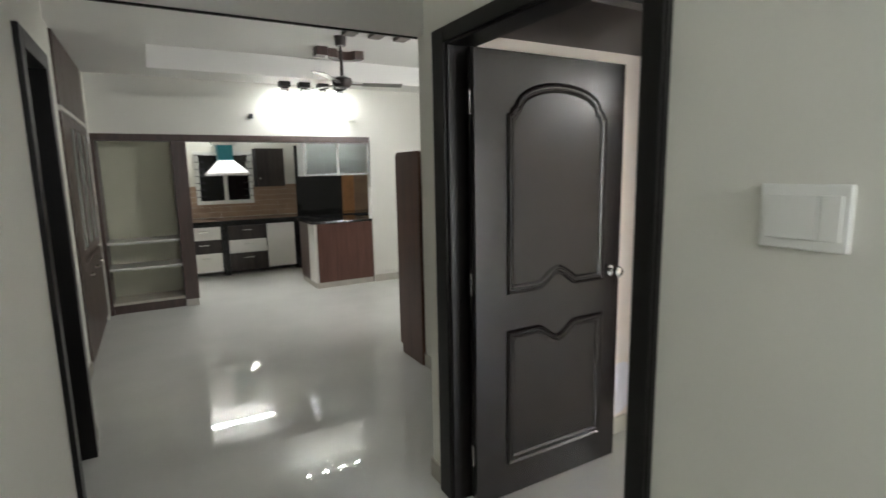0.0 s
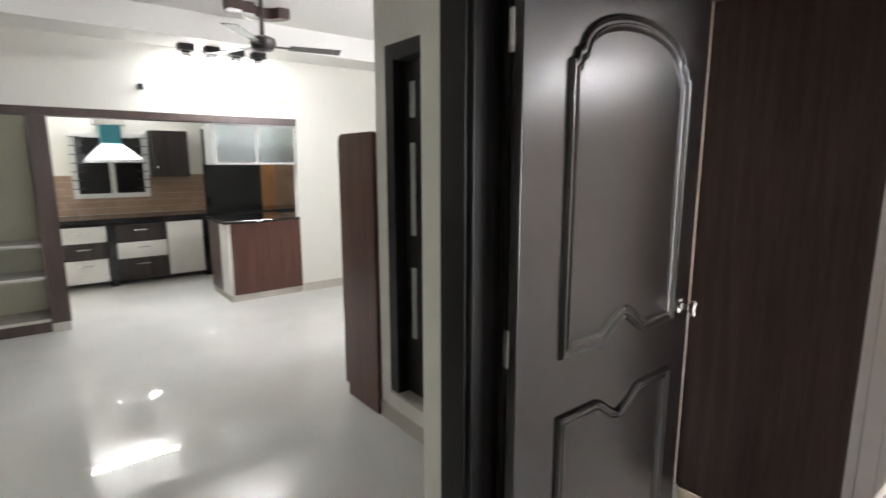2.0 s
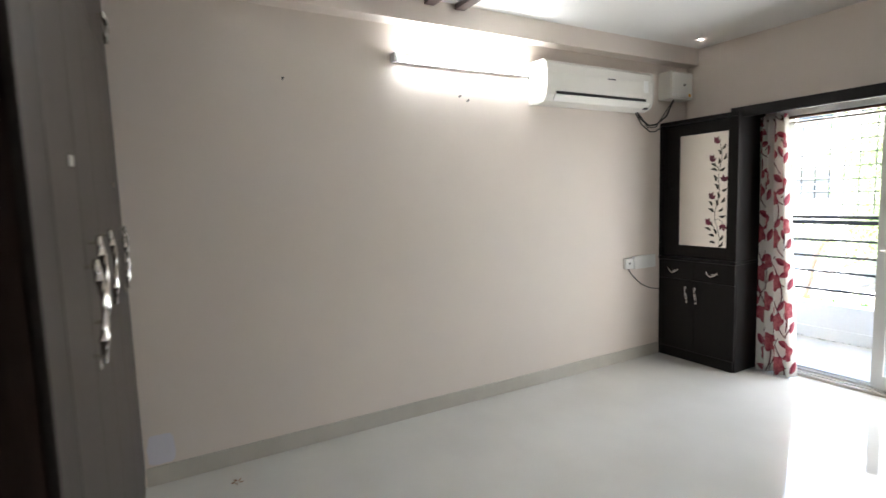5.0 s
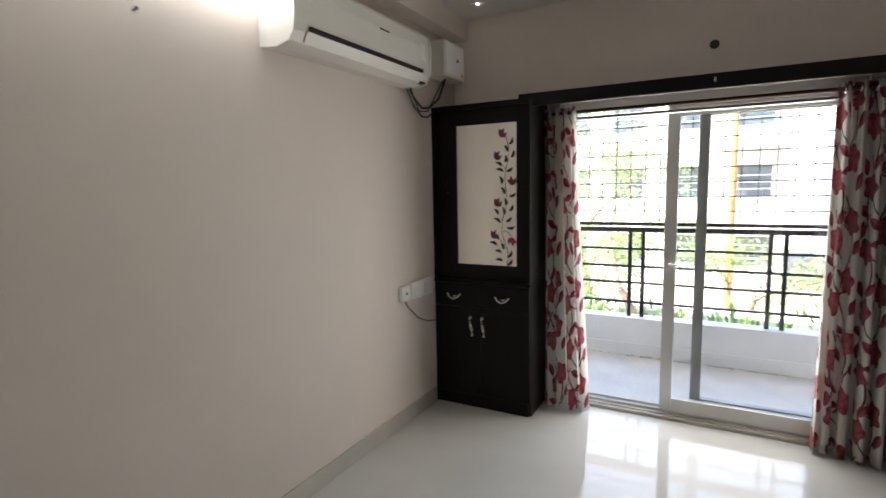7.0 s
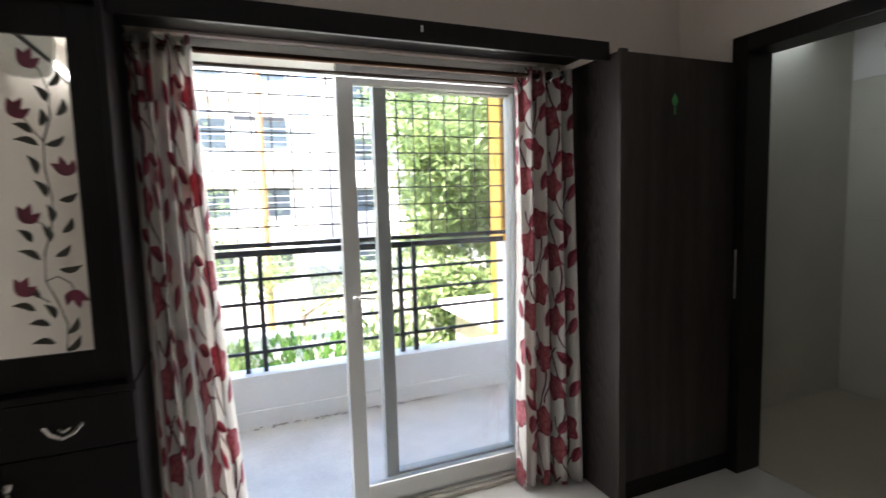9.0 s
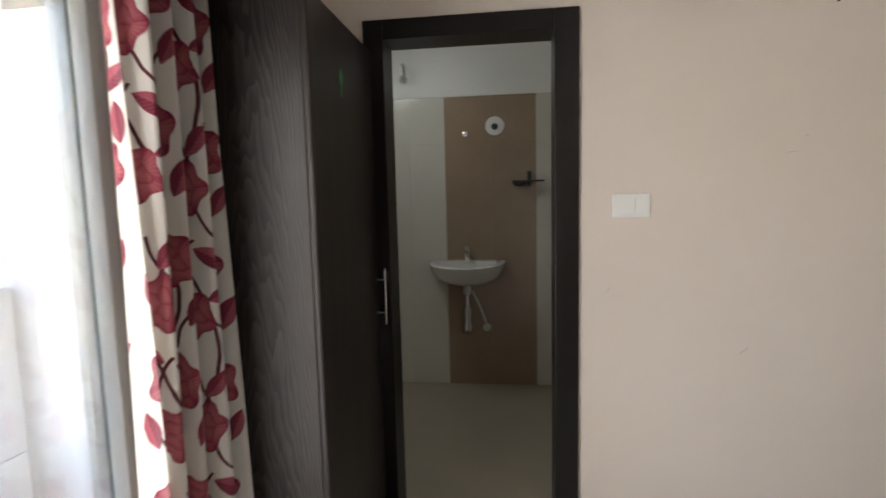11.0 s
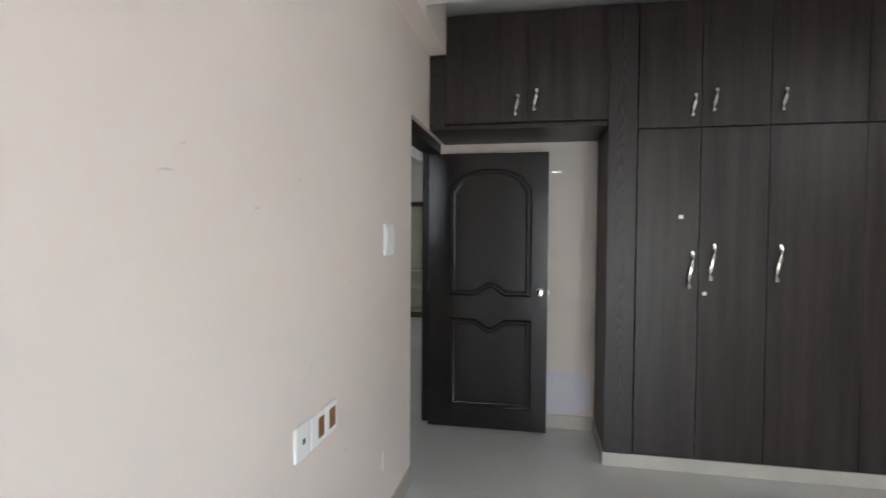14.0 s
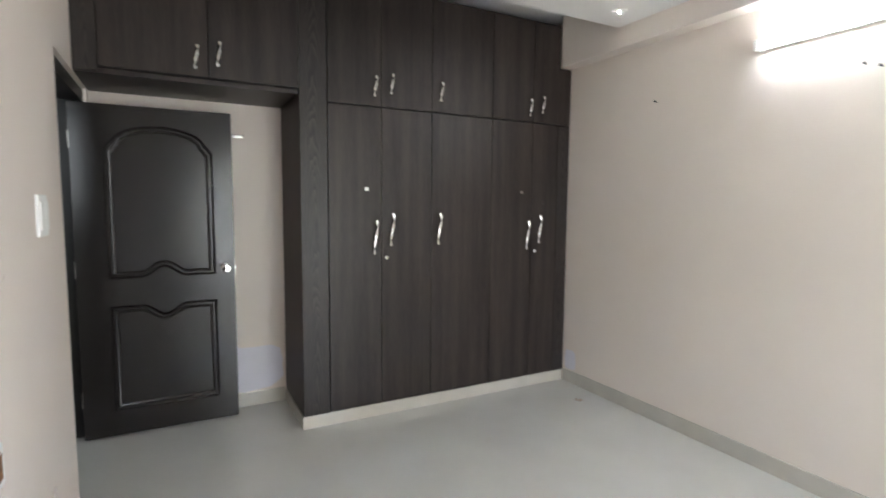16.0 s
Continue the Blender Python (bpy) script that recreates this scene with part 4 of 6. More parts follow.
for (x, y, z, dx) in ((0, -1.817, 2.10, 1), (XE, -0.378, 2.142, -1), (XE, -1.536, 2.124, -1), (XE, -1.60, 2.10, -1)):
    bm = bmesh.new()
    lathe(bm, (x, y, z), (dx, 0, 0.25), [(0, 0.004), (0.018, 0.004), (0.019, 0.007), (0.022, 0.006)], 10)
    solid("wall_nail", bm, IRON, "short dark nail driven into the wall", "nail", group="wall nails", smooth=True)
bm = bmesh.new()
lathe(bm, (1.615, YS, 2.284), (0, 1, 0), [(0, 0.026), (0.008, 0.024), (0.008, 0.011), (0.03, 0.010), (0.031, 0.0)], 18)
solid("curtain_bracket", bm, BLACK, "small black round wall bracket above the pelmet", "bracket", smooth=True)
bm = bmesh.new()
lathe(bm, (3.023, YS, 2.312), (0, 1, 0), [(0, 0.040), (0.004, 0.038), (0.005, 0.0)], 22)
solid("blanking_disc", bm, PINK, "round painted-over blanking disc", "blanking disc", smooth=True)
b = thing("tower_bolt", (0.845, YN, 1.89), "steel bolt bracket on the wall behind the door", "bolt")
part("bracket", boxes((0.80, 0.875, YN - 0.02, YN, 1.893, 1.915), bev=0.003), STEEL, b)
part("pin", boxes((0.81, 0.86, YN - 0.035, YN - 0.02, 1.898, 1.908), bev=0.002), STEEL, b)
# small dirt on the floor
bm = bmesh.new()
for k in range(5):
    a = k * 1.3
    tube(bm, [(3.07 + 0.012 * math.cos(a), 0.03 + 0.012 * math.sin(a), 0.002), (3.07 + 0.03 * math.cos(a + 0.4), 0.03 + 0.03 * math.sin(a + 0.4), 0.004)], 0.003, 5)
solid("dried_leaf", bm, BOXB, "crumpled brown dry leaf on the tiles", "leaf litter")

# air conditioner
ac = thing("air_conditioner", (3.19, -2.69, 2.09), "off-white split air conditioner on the wall below the beam", "air conditioner")
prof = [(XE - 0.002, 2.105), (XE - 0.10, 2.095), (XE - 0.165, 2.112), (XE - 0.190, 2.15), (XE - 0.200, 2.20), (XE - 0.205, 2.30), (XE - 0.195, 2.365), (XE - 0.165, 2.39), (XE - 0.002, 2.395)]


def extrude_y(prof, y0, y1, bev=0.0):
    bm = bmesh.new()
    a = [bm.verts.new((x, y0, z)) for x, z in prof]
    b = [bm.verts.new((x, y1, z)) for x, z in prof]
    bm.faces.new(a)
    bm.faces.new(b[::-1])
    for i in range(len(prof)):
        bm.faces.new((a[i], b[i], b[(i + 1) % len(prof)], a[(i + 1) % len(prof)]))
    return bm


part("body", extrude_y(prof, -3.228, -2.132), ACW, ac)
part("end_cap", extrude_y([(x - (0.004 if x < XE - 0.01 else 0), z + (0.004 if z > 2.25 else -0.004)) for x, z in prof], -2.150, -2.128), ACW, ac)
part("end_cap", extrude_y([(x - (0.004 if x < XE - 0.01 else 0), z + (0.004 if z > 2.25 else -0.004)) for x, z in prof], -3.232, -3.210), ACW, ac)
part("louvre_slot", boxes((XE - 0.2045, XE - 0.14, -3.14, -2.22, 2.158, 2.176)), BLACK, ac)
bm = extrude_y([(XE - 0.198, 2.155), (XE - 0.175, 2.115), (XE - 0.17, 2.118), (XE - 0.193, 2.158)], -3.15, -2.21)
part("flap", bm, ACW, ac)
part("logo_mark", boxes((XE - 0.2062, XE - 0.204, -2.80, -2.72, 2.292, 2.300)), IRON, ac)
part("rating_label", boxes((XE - 0.2062, XE - 0.203, -3.165, -3.115, 2.225, 2.315)), PLAST, ac)
part("display_window", boxes((XE - 0.178, XE - 0.15, -3.20, -3.16, 2.106, 2.118)), BLACK, ac)
st = thing("voltage_stabiliser", (XE - 0.07, -3.68, 2.225), "grey-white voltage stabiliser box on the wall", "stabiliser")
part("case", boxes((XE - 0.125, XE - 0.002, -3.835, -3.545, 2.228, 2.455), bev=0.006), ACW, st)
part("front_panel", boxes((XE - 0.133, XE - 0.125, -3.820, -3.560, 2.245, 2.440), bev=0.003), PLAST, st)
part("switch", boxes((XE - 0.14, XE - 0.133, -3.72, -3.705, 2.335, 2.355), bev=0.002), BLACK, st)
part("sticker", boxes((XE - 0.1345, XE - 0.133, -3.80, -3.77, 2.25, 2.275)), YELLOW, st)
for pts, r in ((((3.20, -3.19, 2.10), (3.21, -3.24, 2.05), (3.22, -3.36, 2.00), (3.225, -3.46, 2.015), (3.22, -3.58, 2.09), (3.21, -3.66, 2.23)), 0.007),
               (((3.235, -3.21, 2.10), (3.24, -3.29, 2.01), (3.245, -3.40, 1.955), (3.25, -3.48, 1.96), (3.25, -3.62, 2.036)), 0.005),
               (((3.25, -3.25, 2.11), (3.26, -3.33, 2.06), (3.265, -3.40, 1.99), (3.262, -3.50, 2.0), (3.25, -3.70, 2.23)), 0.004)):
    bm = bmesh.new()
    tube(bm, pts, r, 8)
    solid("power_cable", bm, BLACK if r > 0.0045 else IRON, "drooping dark cable between air conditioner and stabiliser", "cable", group="cables", smooth=True)

# tube light on the far wall
tl = thing("tube_light", (XE, -1.65, 2.29), "lit white tube light on the far wall", "tube light")
part("batten", boxes((XE - 0.03, XE - 0.002, -2.24, -1.06, 2.30, 2.345), bev=0.003), PLAST, tl)
for y in (-2.245, -1.055):
    part("end_holder", boxes((XE - 0.065, XE - 0.002, y - 0.012, y + 0.012, 2.295, 2.350), bev=0.003), PLAST, tl)
bm = bmesh.new()
tube(bm, [(XE - 0.048, -2.235, 2.322), (XE - 0.048, -1.065, 2.322)], 0.013, 12)
part("lit_tube", bm, TUBE, tl, smooth=True)


def downlight(x, y, z, r=0.045):
    dl = thing("downlight", (x, y, z - 0.006), "small round lit downlight in the false ceiling", "downlight", group="downlights")
    bm = bmesh.new()
    lathe(bm, (x, y, z), (0, 0, -1), [(0, r), (0.005, r), (0.006, r - 0.008), (0.003, r - 0.010)], 24)
    part("rim", bm, PLAST, dl, smooth=True)
    bm = bmesh.new()
    lathe(bm, (x, y, z - 0.0035), (0, 0, -1), [(0, r - 0.0105), (0.002, r - 0.012), (0.0021, 0.0)], 24)
    part("lens", bm, LED, dl)


for x, y in ((2.94, -0.352), (2.966, -3.66)):
    downlight(x, y, 2.669)
for y in (-1.045, -1.265, -1.485):
    solid("ceiling_slat", boxes((2.35, XE - 0.118, y - 0.035, y + 0.035, 2.635, 2.669), bev=0.003), DARKB, "dark brown wooden slat fixed under the false ceiling", "slat", group="ceiling slats")

# ---------------------------------------------------------------- bathroom
d = thing("door_frame_2", (-0.07, -3.17, 0), "black-brown timber frame of the bathroom door", "door frame", kind="structure")
part("jamb", boxes((-0.15, 0.018, -3.598, -3.515, 0.0, 2.14), bev=0.004), FRAMEP, d)
part("jamb", boxes((-0.15, 0.018, -2.833, -2.738, 0.0, 2.14), bev=0.004), FRAMEP, d)
part("head", boxes((-0.15, 0.018, -3.515, -2.833, 2.062, 2.14), bev=0.004), FRAMEP, d)
bm_leaf = Matrix.Translation((-0.155, -2.80, 0)) @ Matrix.Rotation(radians(169), 4, "Z")
d = thing("door_2", (-0.155, -2.80, 0), "dark grey-brown bathroom door swung open inwards", "door", kind="structure")


def leafpart(name, bm, mat, smooth=False):
    bm.transform(bm_leaf)
    return part(name, bm, mat, d, smooth=smooth)


leafpart("leaf", boxes((0, 0.665, -0.018, 0.018, 0.015, 2.05), bev=0.003), DOORP)
leafpart("edge_strip", boxes((0.05, 0.075, 0.018, 0.022, 1.15, 1.95), bev=0.001), ALUM)
leafpart("edge_strip", boxes((0.05, 0.075, 0.018, 0.022, 0.10, 0.98), bev=0.001), ALUM)
bm = bmesh.new()
lathe(bm, (0.60, 0.018, 1.06), (0, 1, 0), [(0, 0.028), (0.006, 0.028), (0.010, 0.012), (0.030, 0.012), (0.036, 0.022), (0.055, 0.024), (0.06, 0.0)], 16)
leafpart("knob", bm, CHROME, True)
leafpart("tower_bolt", boxes((0.57, 0.63, 0.018, 0.034, 1.955, 2.005), (0.60, 0.645, 0.018, 0.075, 1.972, 1.990), bev=0.002), IRON)
solid("bath_floor", boxes((-1.64, -0.13, -4.0, -2.45, 0.0, 0.006)), BATHF, "beige matt bathroom floor tiles", "floor", kind="structure")
# wall tiles: pale field and a brown band behind the basin
bt = thing("bath_tiling", (-1.636, -3.2, 0.006), "pale wall tiles with a brown band behind the basin", "tiles", kind="structure")
rows_z = [0.008, 0.60, 1.20, 1.80, 2.132]
for za, zb in zip(rows_z, rows_z[1:]):
    for ya, yb, m in ((-3.468, -3.143, BATHB), (-3.141, -2.817, BATHB), (-3.998, -3.735, BATHT), (-3.733, -3.470, BATHT), (-2.815, -2.634, BATHT), (-2.632, -2.452, BATHT)):
        part("tile", boxes((-1.639, -1.630, ya, yb + 0.0012, za, zb - 0.0006)), m, bt)
solid("bath_upper_paint", boxes((-1.639, -1.634, -3.998, -2.452, 2.135, 2.748)), WHITE, "white paint above the bathroom tiles", "wall", kind="structure")
bs = thing("wash_basin", (-1.42, -3.315, 0.45), "white ceramic wash basin on the bathroom wall", "wash basin")
bm = bmesh.new()


def basin_ring(z, sx, sy, inset=0.0):
    pts = []
    for i in range(33):
        a = -math.pi / 2 + math.pi * i / 32
        pts.append(bm.verts.new((-1.628 + max(0.0, math.cos(a)) ** 0.8 * sx, -3.315 + math.sin(a) * sy, z)))
    return pts


rings = [basin_ring(0.775, 0.12, 0.10), basin_ring(0.80, 0.22, 0.17), basin_ring(0.85, 0.36, 0.24), basin_ring(0.91, 0.425, 0.268), basin_ring(0.945, 0.435, 0.275), basin_ring(0.952, 0.42, 0.262),
         basin_ring(0.945, 0.37, 0.225), basin_ring(0.90, 0.33, 0.19), basin_ring(0.86, 0.22, 0.12)]
for q, s in zip(rings, rings[1:]):
    for i in range(32):
        bm.faces.new((q[i], q[i + 1], s[i + 1], s[i]))
bm.faces.new(rings[0])
bm.faces.new(rings[-1][::-1])
part("bowl", bm, CERAM, bs, smooth=True)
part("back_ledge", boxes((-1.629, -1.54, -3.53, -3.10, 0.90, 0.955), bev=0.01), CERAM, bs)
bm = bmesh.new()
lathe(bm, (-1.57, -3.315, 0.955), (0, 0, 1), [(0, 0.026), (0.012, 0.026), (0.015, 0.019), (0.075, 0.019), (0.08, 0.024), (0.11, 0.022), (0.115, 0.0)], 16)
tube(bm, [(-1.57, -3.315, 1.01), (-1.52, -3.315, 1.025), (-1.47, -3.315, 1.01), (-1.462, -3.315, 0.985)], 0.012, 10)
part("tap", bm, CHROME, bs, smooth=True)
bm = bmesh.new()
tube(bm, [(-1.52, -3.315, 0.78), (-1.52, -3.315, 0.72)], 0.028, 14)
part("waste_collar", bm, CERAM, bs, smooth=True)
bm = bmesh.new()
lathe(bm, (-1.52, -3.315, 0.72), (0, 0, -1), [(0, 0.017), (0.10, 0.017), (0.10, 0.028), (0.18, 0.028), (0.185, 0.02), (0.20, 0.02), (0.20, 0.03), (0.27, 0.03), (0.275, 0.0)], 16)
tube(bm, [(-1.52, -3.315, 0.60), (-1.628, -3.315, 0.60)], 0.015, 10)
part("bottle_trap", bm, CHROME, bs, smooth=True)
bm = bmesh.new()
tube(bm, [(-1.53, -3.28, 0.74), (-1.52, -3.24, 0.66), (-1.54, -3.21, 0.58), (-1.58, -3.19, 0.50), (-1.60, -3.183, 0.46)], 0.009, 8)
part("supply_hose", bm, ACW, bs, smooth=True)
bm = bmesh.new()
lathe(bm, (-1.63, -3.182, 0.447), (1, 0, 0), [(0, 0.03), (0.006, 0.03), (0.008, 0.016), (0.05, 0.018), (0.055, 0.0)], 14)
part("angle_valve", bm, PLAST, bs, smooth=True)
rc = thing("exhaust_cover", (-1.63, -3.106, 1.85), "white round pipe cover with a dark centre on the tiles", "pipe cover")
bm = bmesh.new()
lathe(bm, (-1.63, -3.106, 1.917), (1, 0, 0), [(0, 0.068), (0.012, 0.066), (0.018, 0.05), (0.012, 0.036)], 24)
part("rim", bm, PLAST, rc, smooth=True)
bm = bmesh.new()
lathe(bm, (-1.63, -3.106, 1.912), (1, 0, 0), [(0, 0.036), (0.006, 0.036), (0.02, 0.018), (0.035, 0.016), (0.036, 0.0)], 16)
part("core", bm, IRON, rc, smooth=True)
bm = bmesh.new()
lathe(bm, (-1.63, -3.323, 1.868), (1, 0, 0), [(0, 0.02), (0.008, 0.02), (0.01, 0.009), (0.03, 0.009), (0.036, 0.014), (0.042, 0.0)], 14)
solid("tap_stub", bm, CHROME, "capped chrome pipe stub on the brown tiles", "pipe stub", smooth=True)
sh = thing("corner_shelf", (-1.56, -2.86, 1.50), "dark metal shelf bracket on the bathroom wall", "shelf")
part("shelf_plate", boxes((-1.629, -1.52, -2.985, -2.765, 1.515, 1.525), bev=0.003), IRON, sh)
bm = bmesh.new()
lathe(bm, (-1.57, -2.935, 1.515), (0, 0, -1), [(0, 0.05), (0.018, 0.046), (0.03, 0.03), (0.031, 0.0)], 18)
part("soap_dish", bm, IRON, sh, smooth=True)
part("bracket", boxes((-1.629, -1.61, -2.88, -2.85, 1.48, 1.59), bev=0.003), IRON, sh)
plate_x("switch_plate", -1.630, -2.690, -2.540, 1.290, 1.380, 1, "white switch plate on the bathroom tiles", ((0.1, 0.45, "rocker"), (0.55, 0.9, "rocker")))
bm = bmesh.new()
tube(bm, [(-1.63, -3.75, 2.36), (-1.56, -3.75, 2.36), (-1.50, -3.73, 2.33), (-1.47, -3.72, 2.27)], 0.012, 10)
lathe(bm, (-1.63, -3.76, 2.27), (1, 0, 0), [(0, 0.03), (0.01, 0.03), (0.014, 0.014), (0.07, 0.014), (0.075, 0.0)], 14)
solid("shower_fitting", bm, STEEL, "steel shower arm and valve high on the wall", "shower", smooth=True)
# ---------------------------------------------------------------- corridor and dining hall
TEAL = material("teal_plastic_film", (0.01, 0.20, 0.25), 0.3, vary=0.1)
BRICKT = material("brown_splash_tile", (0.33, 0.22, 0.15), 0.3, vary=0.12, scale=5, fine=0.3)
COPPER = material("copper_brown_tile", (0.50, 0.24, 0.10), 0.3, vary=0.15, scale=6)
DARK_FILL = material("dark_glass_and_doorway_shade", (0.006, 0.006, 0.007), 0.08, vary=0.2)
ETCH = material("etched_grey_glass", (0.30, 0.31, 0.29), 0.25, vary=0.1, scale=8)
LIME = material("pale_lime_paint", (0.68, 0.67, 0.52), 0.6, vary=0.04, scale=2)

solid("ceiling_edge_trim", boxes((XL, 0.52, 2.551, 2.572, 2.488, 2.512)), FRAMEP, "thin dark trim along the low ceiling edge", "trim", kind="structure")

d = thing("door_frame_3", (XL, 1.94, 0), "black-brown frame of the doorway across the corridor", "door frame", kind="structure")
part("jamb", boxes((XL - 0.12, XL + 0.022, 2.325, 2.405, 0, 2.155), bev=0.004), FRAMEP, d)
part("jamb", boxes((XL - 0.12, XL + 0.022, 1.735, 1.815, 0, 2.155), bev=0.004), FRAMEP, d)
part("head", boxes((XL - 0.12, XL + 0.022, 1.815, 2.325, 2.075, 2.155), bev=0.004), FRAMEP, d)
# Shut black leaf; its colour stands for the unlit opening of a door ajar.
d = thing("door_3", (XL - 0.09, 1.94, 0), "black shut leaf for the unlit doorway across the corridor", "door", kind="structure")
part("leaf", boxes((XL - 0.115, XL - 0.08, 1.817, 2.323, 0.01, 2.072), bev=0.003), BLACKW, d)
bm = bmesh.new()
lathe(bm, (XL - 0.08, 1.88, 1.02), (1, 0, 0), [(0, 0.028), (0.006, 0.028), (0.01, 0.011), (0.03, 0.011), (0.04, 0.024), (0.055, 0.024), (0.06, 0.0)], 16)
part("knob", bm, CHROME, d, smooth=True)

# raised narrow doorway beside the dining hall
d = thing("door_frame_4", (0.56, 2.05, 0.21), "black-brown frame of a raised narrow doorway", "door frame", kind="structure")
part("jamb", boxes((0.505, 0.64, 2.345, 2.425, 0.212, 2.118), bev=0.004), FRAMEP, d)
part("jamb", boxes((0.505, 0.64, 1.665, 1.745, 0.212, 2.118), bev=0.004), FRAMEP, d)
part("head", boxes((0.505, 0.64, 1.745, 2.345, 2.038, 2.118), bev=0.004), FRAMEP, d)
d = thing("door_4", (0.60, 2.05, 0.21), "dark narrow door with small glass strips", "door", kind="structure")
part("leaf", boxes((0.575, 0.61, 1.747, 2.343, 0.218, 2.034), bev=0.003), FRAMEP, d)
for z0, z1 in ((0.55, 0.95), (1.13, 1.62), (1.75, 1.93)):
    for y in (2.27, 1.80):
        part("glass_strip", boxes((0.570, 0.576, y - 0.02, y + 0.02, z0, z1), bev=0.001), ALUM, d, "narrow grey glass strip")
solid("door_sill", boxes((0.503, 0.65, 1.66, 2.43, 0.195, 0.2115), bev=0.004), SKIRT, "pale stone sill under the raised doorway", "sill", kind="structure")

# red-brown cabinet with rounded top corner
cb = thing("side_cabinet", (1.1, 2.76, 0), "tall red-brown laminate cabinet against the hall wall", "cabinet")
bm = bmesh.new()
pr = [(2.56, 0.0), (2.93, 0.0), (2.93, 0.075), (2.975, 0.075), (2.975, 1.64)] + [(2.975 - 0.05 * (1 - math.cos(a)), 1.64 + 0.05 * math.sin(a)) for a in (0.4, 0.8, 1.2, 1.57)] + [(2.56, 1.69)]
va = [bm.verts.new((0.498, y, z)) for y, z in pr]
vb = [bm.verts.new((0.520, y, z)) for y, z in pr]
bm.faces.new(va)
bm.faces.new(vb[::-1])
for i in range(len(pr)):
    bm.faces.new((va[i], vb[i], vb[(i + 1) % len(pr)], va[(i + 1) % len(pr)]))
part("side_panel", bm, REDW, cb)
part("carcass", boxes((0.522, 1.70, 2.56, 2.955, 0.08, 1.68), bev=0.003), REDW, cb)
for a, b in ((0.525, 0.915), (0.918, 1.308), (1.311, 1.70)):
    dr = part("door", boxes((a, b, 2.957, 2.975, 0.085, 1.675), bev=0.002), REDW, cb)
    s_handle(dr, b - 0.04, 0.85, 1.0, 2.975, 1, amp=0.006)
part("plinth", boxes((0.522, 1.70, 2.56, 2.925, 0.0, 0.079)), DARKB, cb)

# built-in crockery unit in the opposite wall
UX = XL - 0.115
un = thing("crockery_unit", (UX - 0.2, 4.6, 0), "tall dark brown wall unit with etched glass doors", "cabinet")
part("carcass", boxes((UX - 0.42, UX - 0.02, 3.835, 5.545, 0.0, 2.615), bev=0.002), DARKB, un)
cuts = [3.84, 4.20, 4.63, 5.09, 5.54]
for i in range(4):
    a, b = cuts[i] + 0.003, cuts[i + 1] - 0.003
    part("loft_door", boxes((UX - 0.018, UX, a, b, 2.08, 2.61), bev=0.002), DARKB, un)
    if i == 0:
        dr = part("tall_door", boxes((UX - 0.018, UX, a, b, 0.08, 2.03), bev=0.002), DARKB, un)
    else:
        dr = part("lower_door", boxes((UX - 0.018, UX, a, b, 0.08, 0.82), bev=0.002), DARKB, un)
        bm = bmesh.new()
        tube(bm, [(UX, (a + b) / 2 - 0.05, 0.70), (UX + 0.025, (a + b) / 2 - 0.04, 0.70), (UX + 0.025, (a + b) / 2 + 0.04, 0.70), (UX, (a + b) / 2 + 0.05, 0.70)], 0.006, 8)
        part("handle", bm, STEEL, dr, smooth=True)
        dr = part("glass_door", boxes((UX - 0.018, UX, a, a + 0.06, 0.85, 2.03), (UX - 0.018, UX, b - 0.06, b, 0.85, 2.03), (UX - 0.018, UX, a + 0.06, b - 0.06, 0.85, 0.93), (UX - 0.018, UX, a + 0.06, b - 0.06, 1.95, 2.03), bev=0.002), DARKB, un)
        part("etched_pane", boxes((UX - 0.012, UX - 0.006, a + 0.06, b - 0.06, 0.93, 1.95)), ETCH, dr, "pale frosted glass with a leafy pattern")
        for k in range(7):
            bm = bmesh.new()
            zz = 1.02 + 0.13 * k
            petal(bm, 0, 0, radians(60 if k % 2 else 120), 0.12, 0.04, 0)
            bm.transform(Matrix.Translation((UX - 0.006, (a + b) / 2, zz)) @ Matrix.Rotation(radians(90), 4, "Z"))
            part("etched_leaf", bm, IRON, dr)
part("light_strip", boxes((UX - 0.016, UX + 0.004, 3.835, 5.545, 2.04, 2.07), bev=0.002), LAMW, un, "pale trim strip")

# ---------------------------------------------------------------- kitchen front: niche, post, header, bar
kf = thing("kitchen_surround", (-0.2, YK, 0), "dark brown laminate surround of the kitchen opening", "surround", kind="structure")
part("header", boxes((UX + 0.002, 1.352, YK - 0.02, YK + 0.15, 1.925, 1.998), bev=0.003), DARKB, kf)
part("post", boxes((-1.035, -0.885, YK - 0.02, YK + 0.42, 0.085, 1.924), bev=0.003), DARKB, kf)
part("post_base", boxes((-1.030, -0.890, YK - 0.015, YK + 0.415, 0.0, 0.084), bev=0.003), SKIRT, kf)
part("side_stile", boxes((UX + 0.002, UX + 0.04, YK - 0.02, YK + 0.42, 0.0, 1.924), bev=0.003), DARKB, kf)
solid("niche_back", boxes((UX + 0.04, -1.035, YK + 0.40, YK + 0.46, 0, 2.2), (UX + 0.002, -0.89, YK + 0.13, YK + 0.46, 2.2, 2.99)), LIME, "pale lime painted back of the open niche", "wall", kind="structure")
for z in (0.10, 0.49, 0.785):
    solid("niche_shelf", boxes((UX + 0.041, -1.036, YK + 0.0, YK + 0.399, z, z + 0.028), bev=0.003), LAMW if z > 0.2 else SKIRT, "shelf board in the open niche", "shelf", group="niche shelves")
solid("niche_plinth", boxes((UX + 0.041, -1.036, YK + 0.02, YK + 0.399, 0.0, 0.099)), DARKB, "dark plinth of the open niche", "plinth")
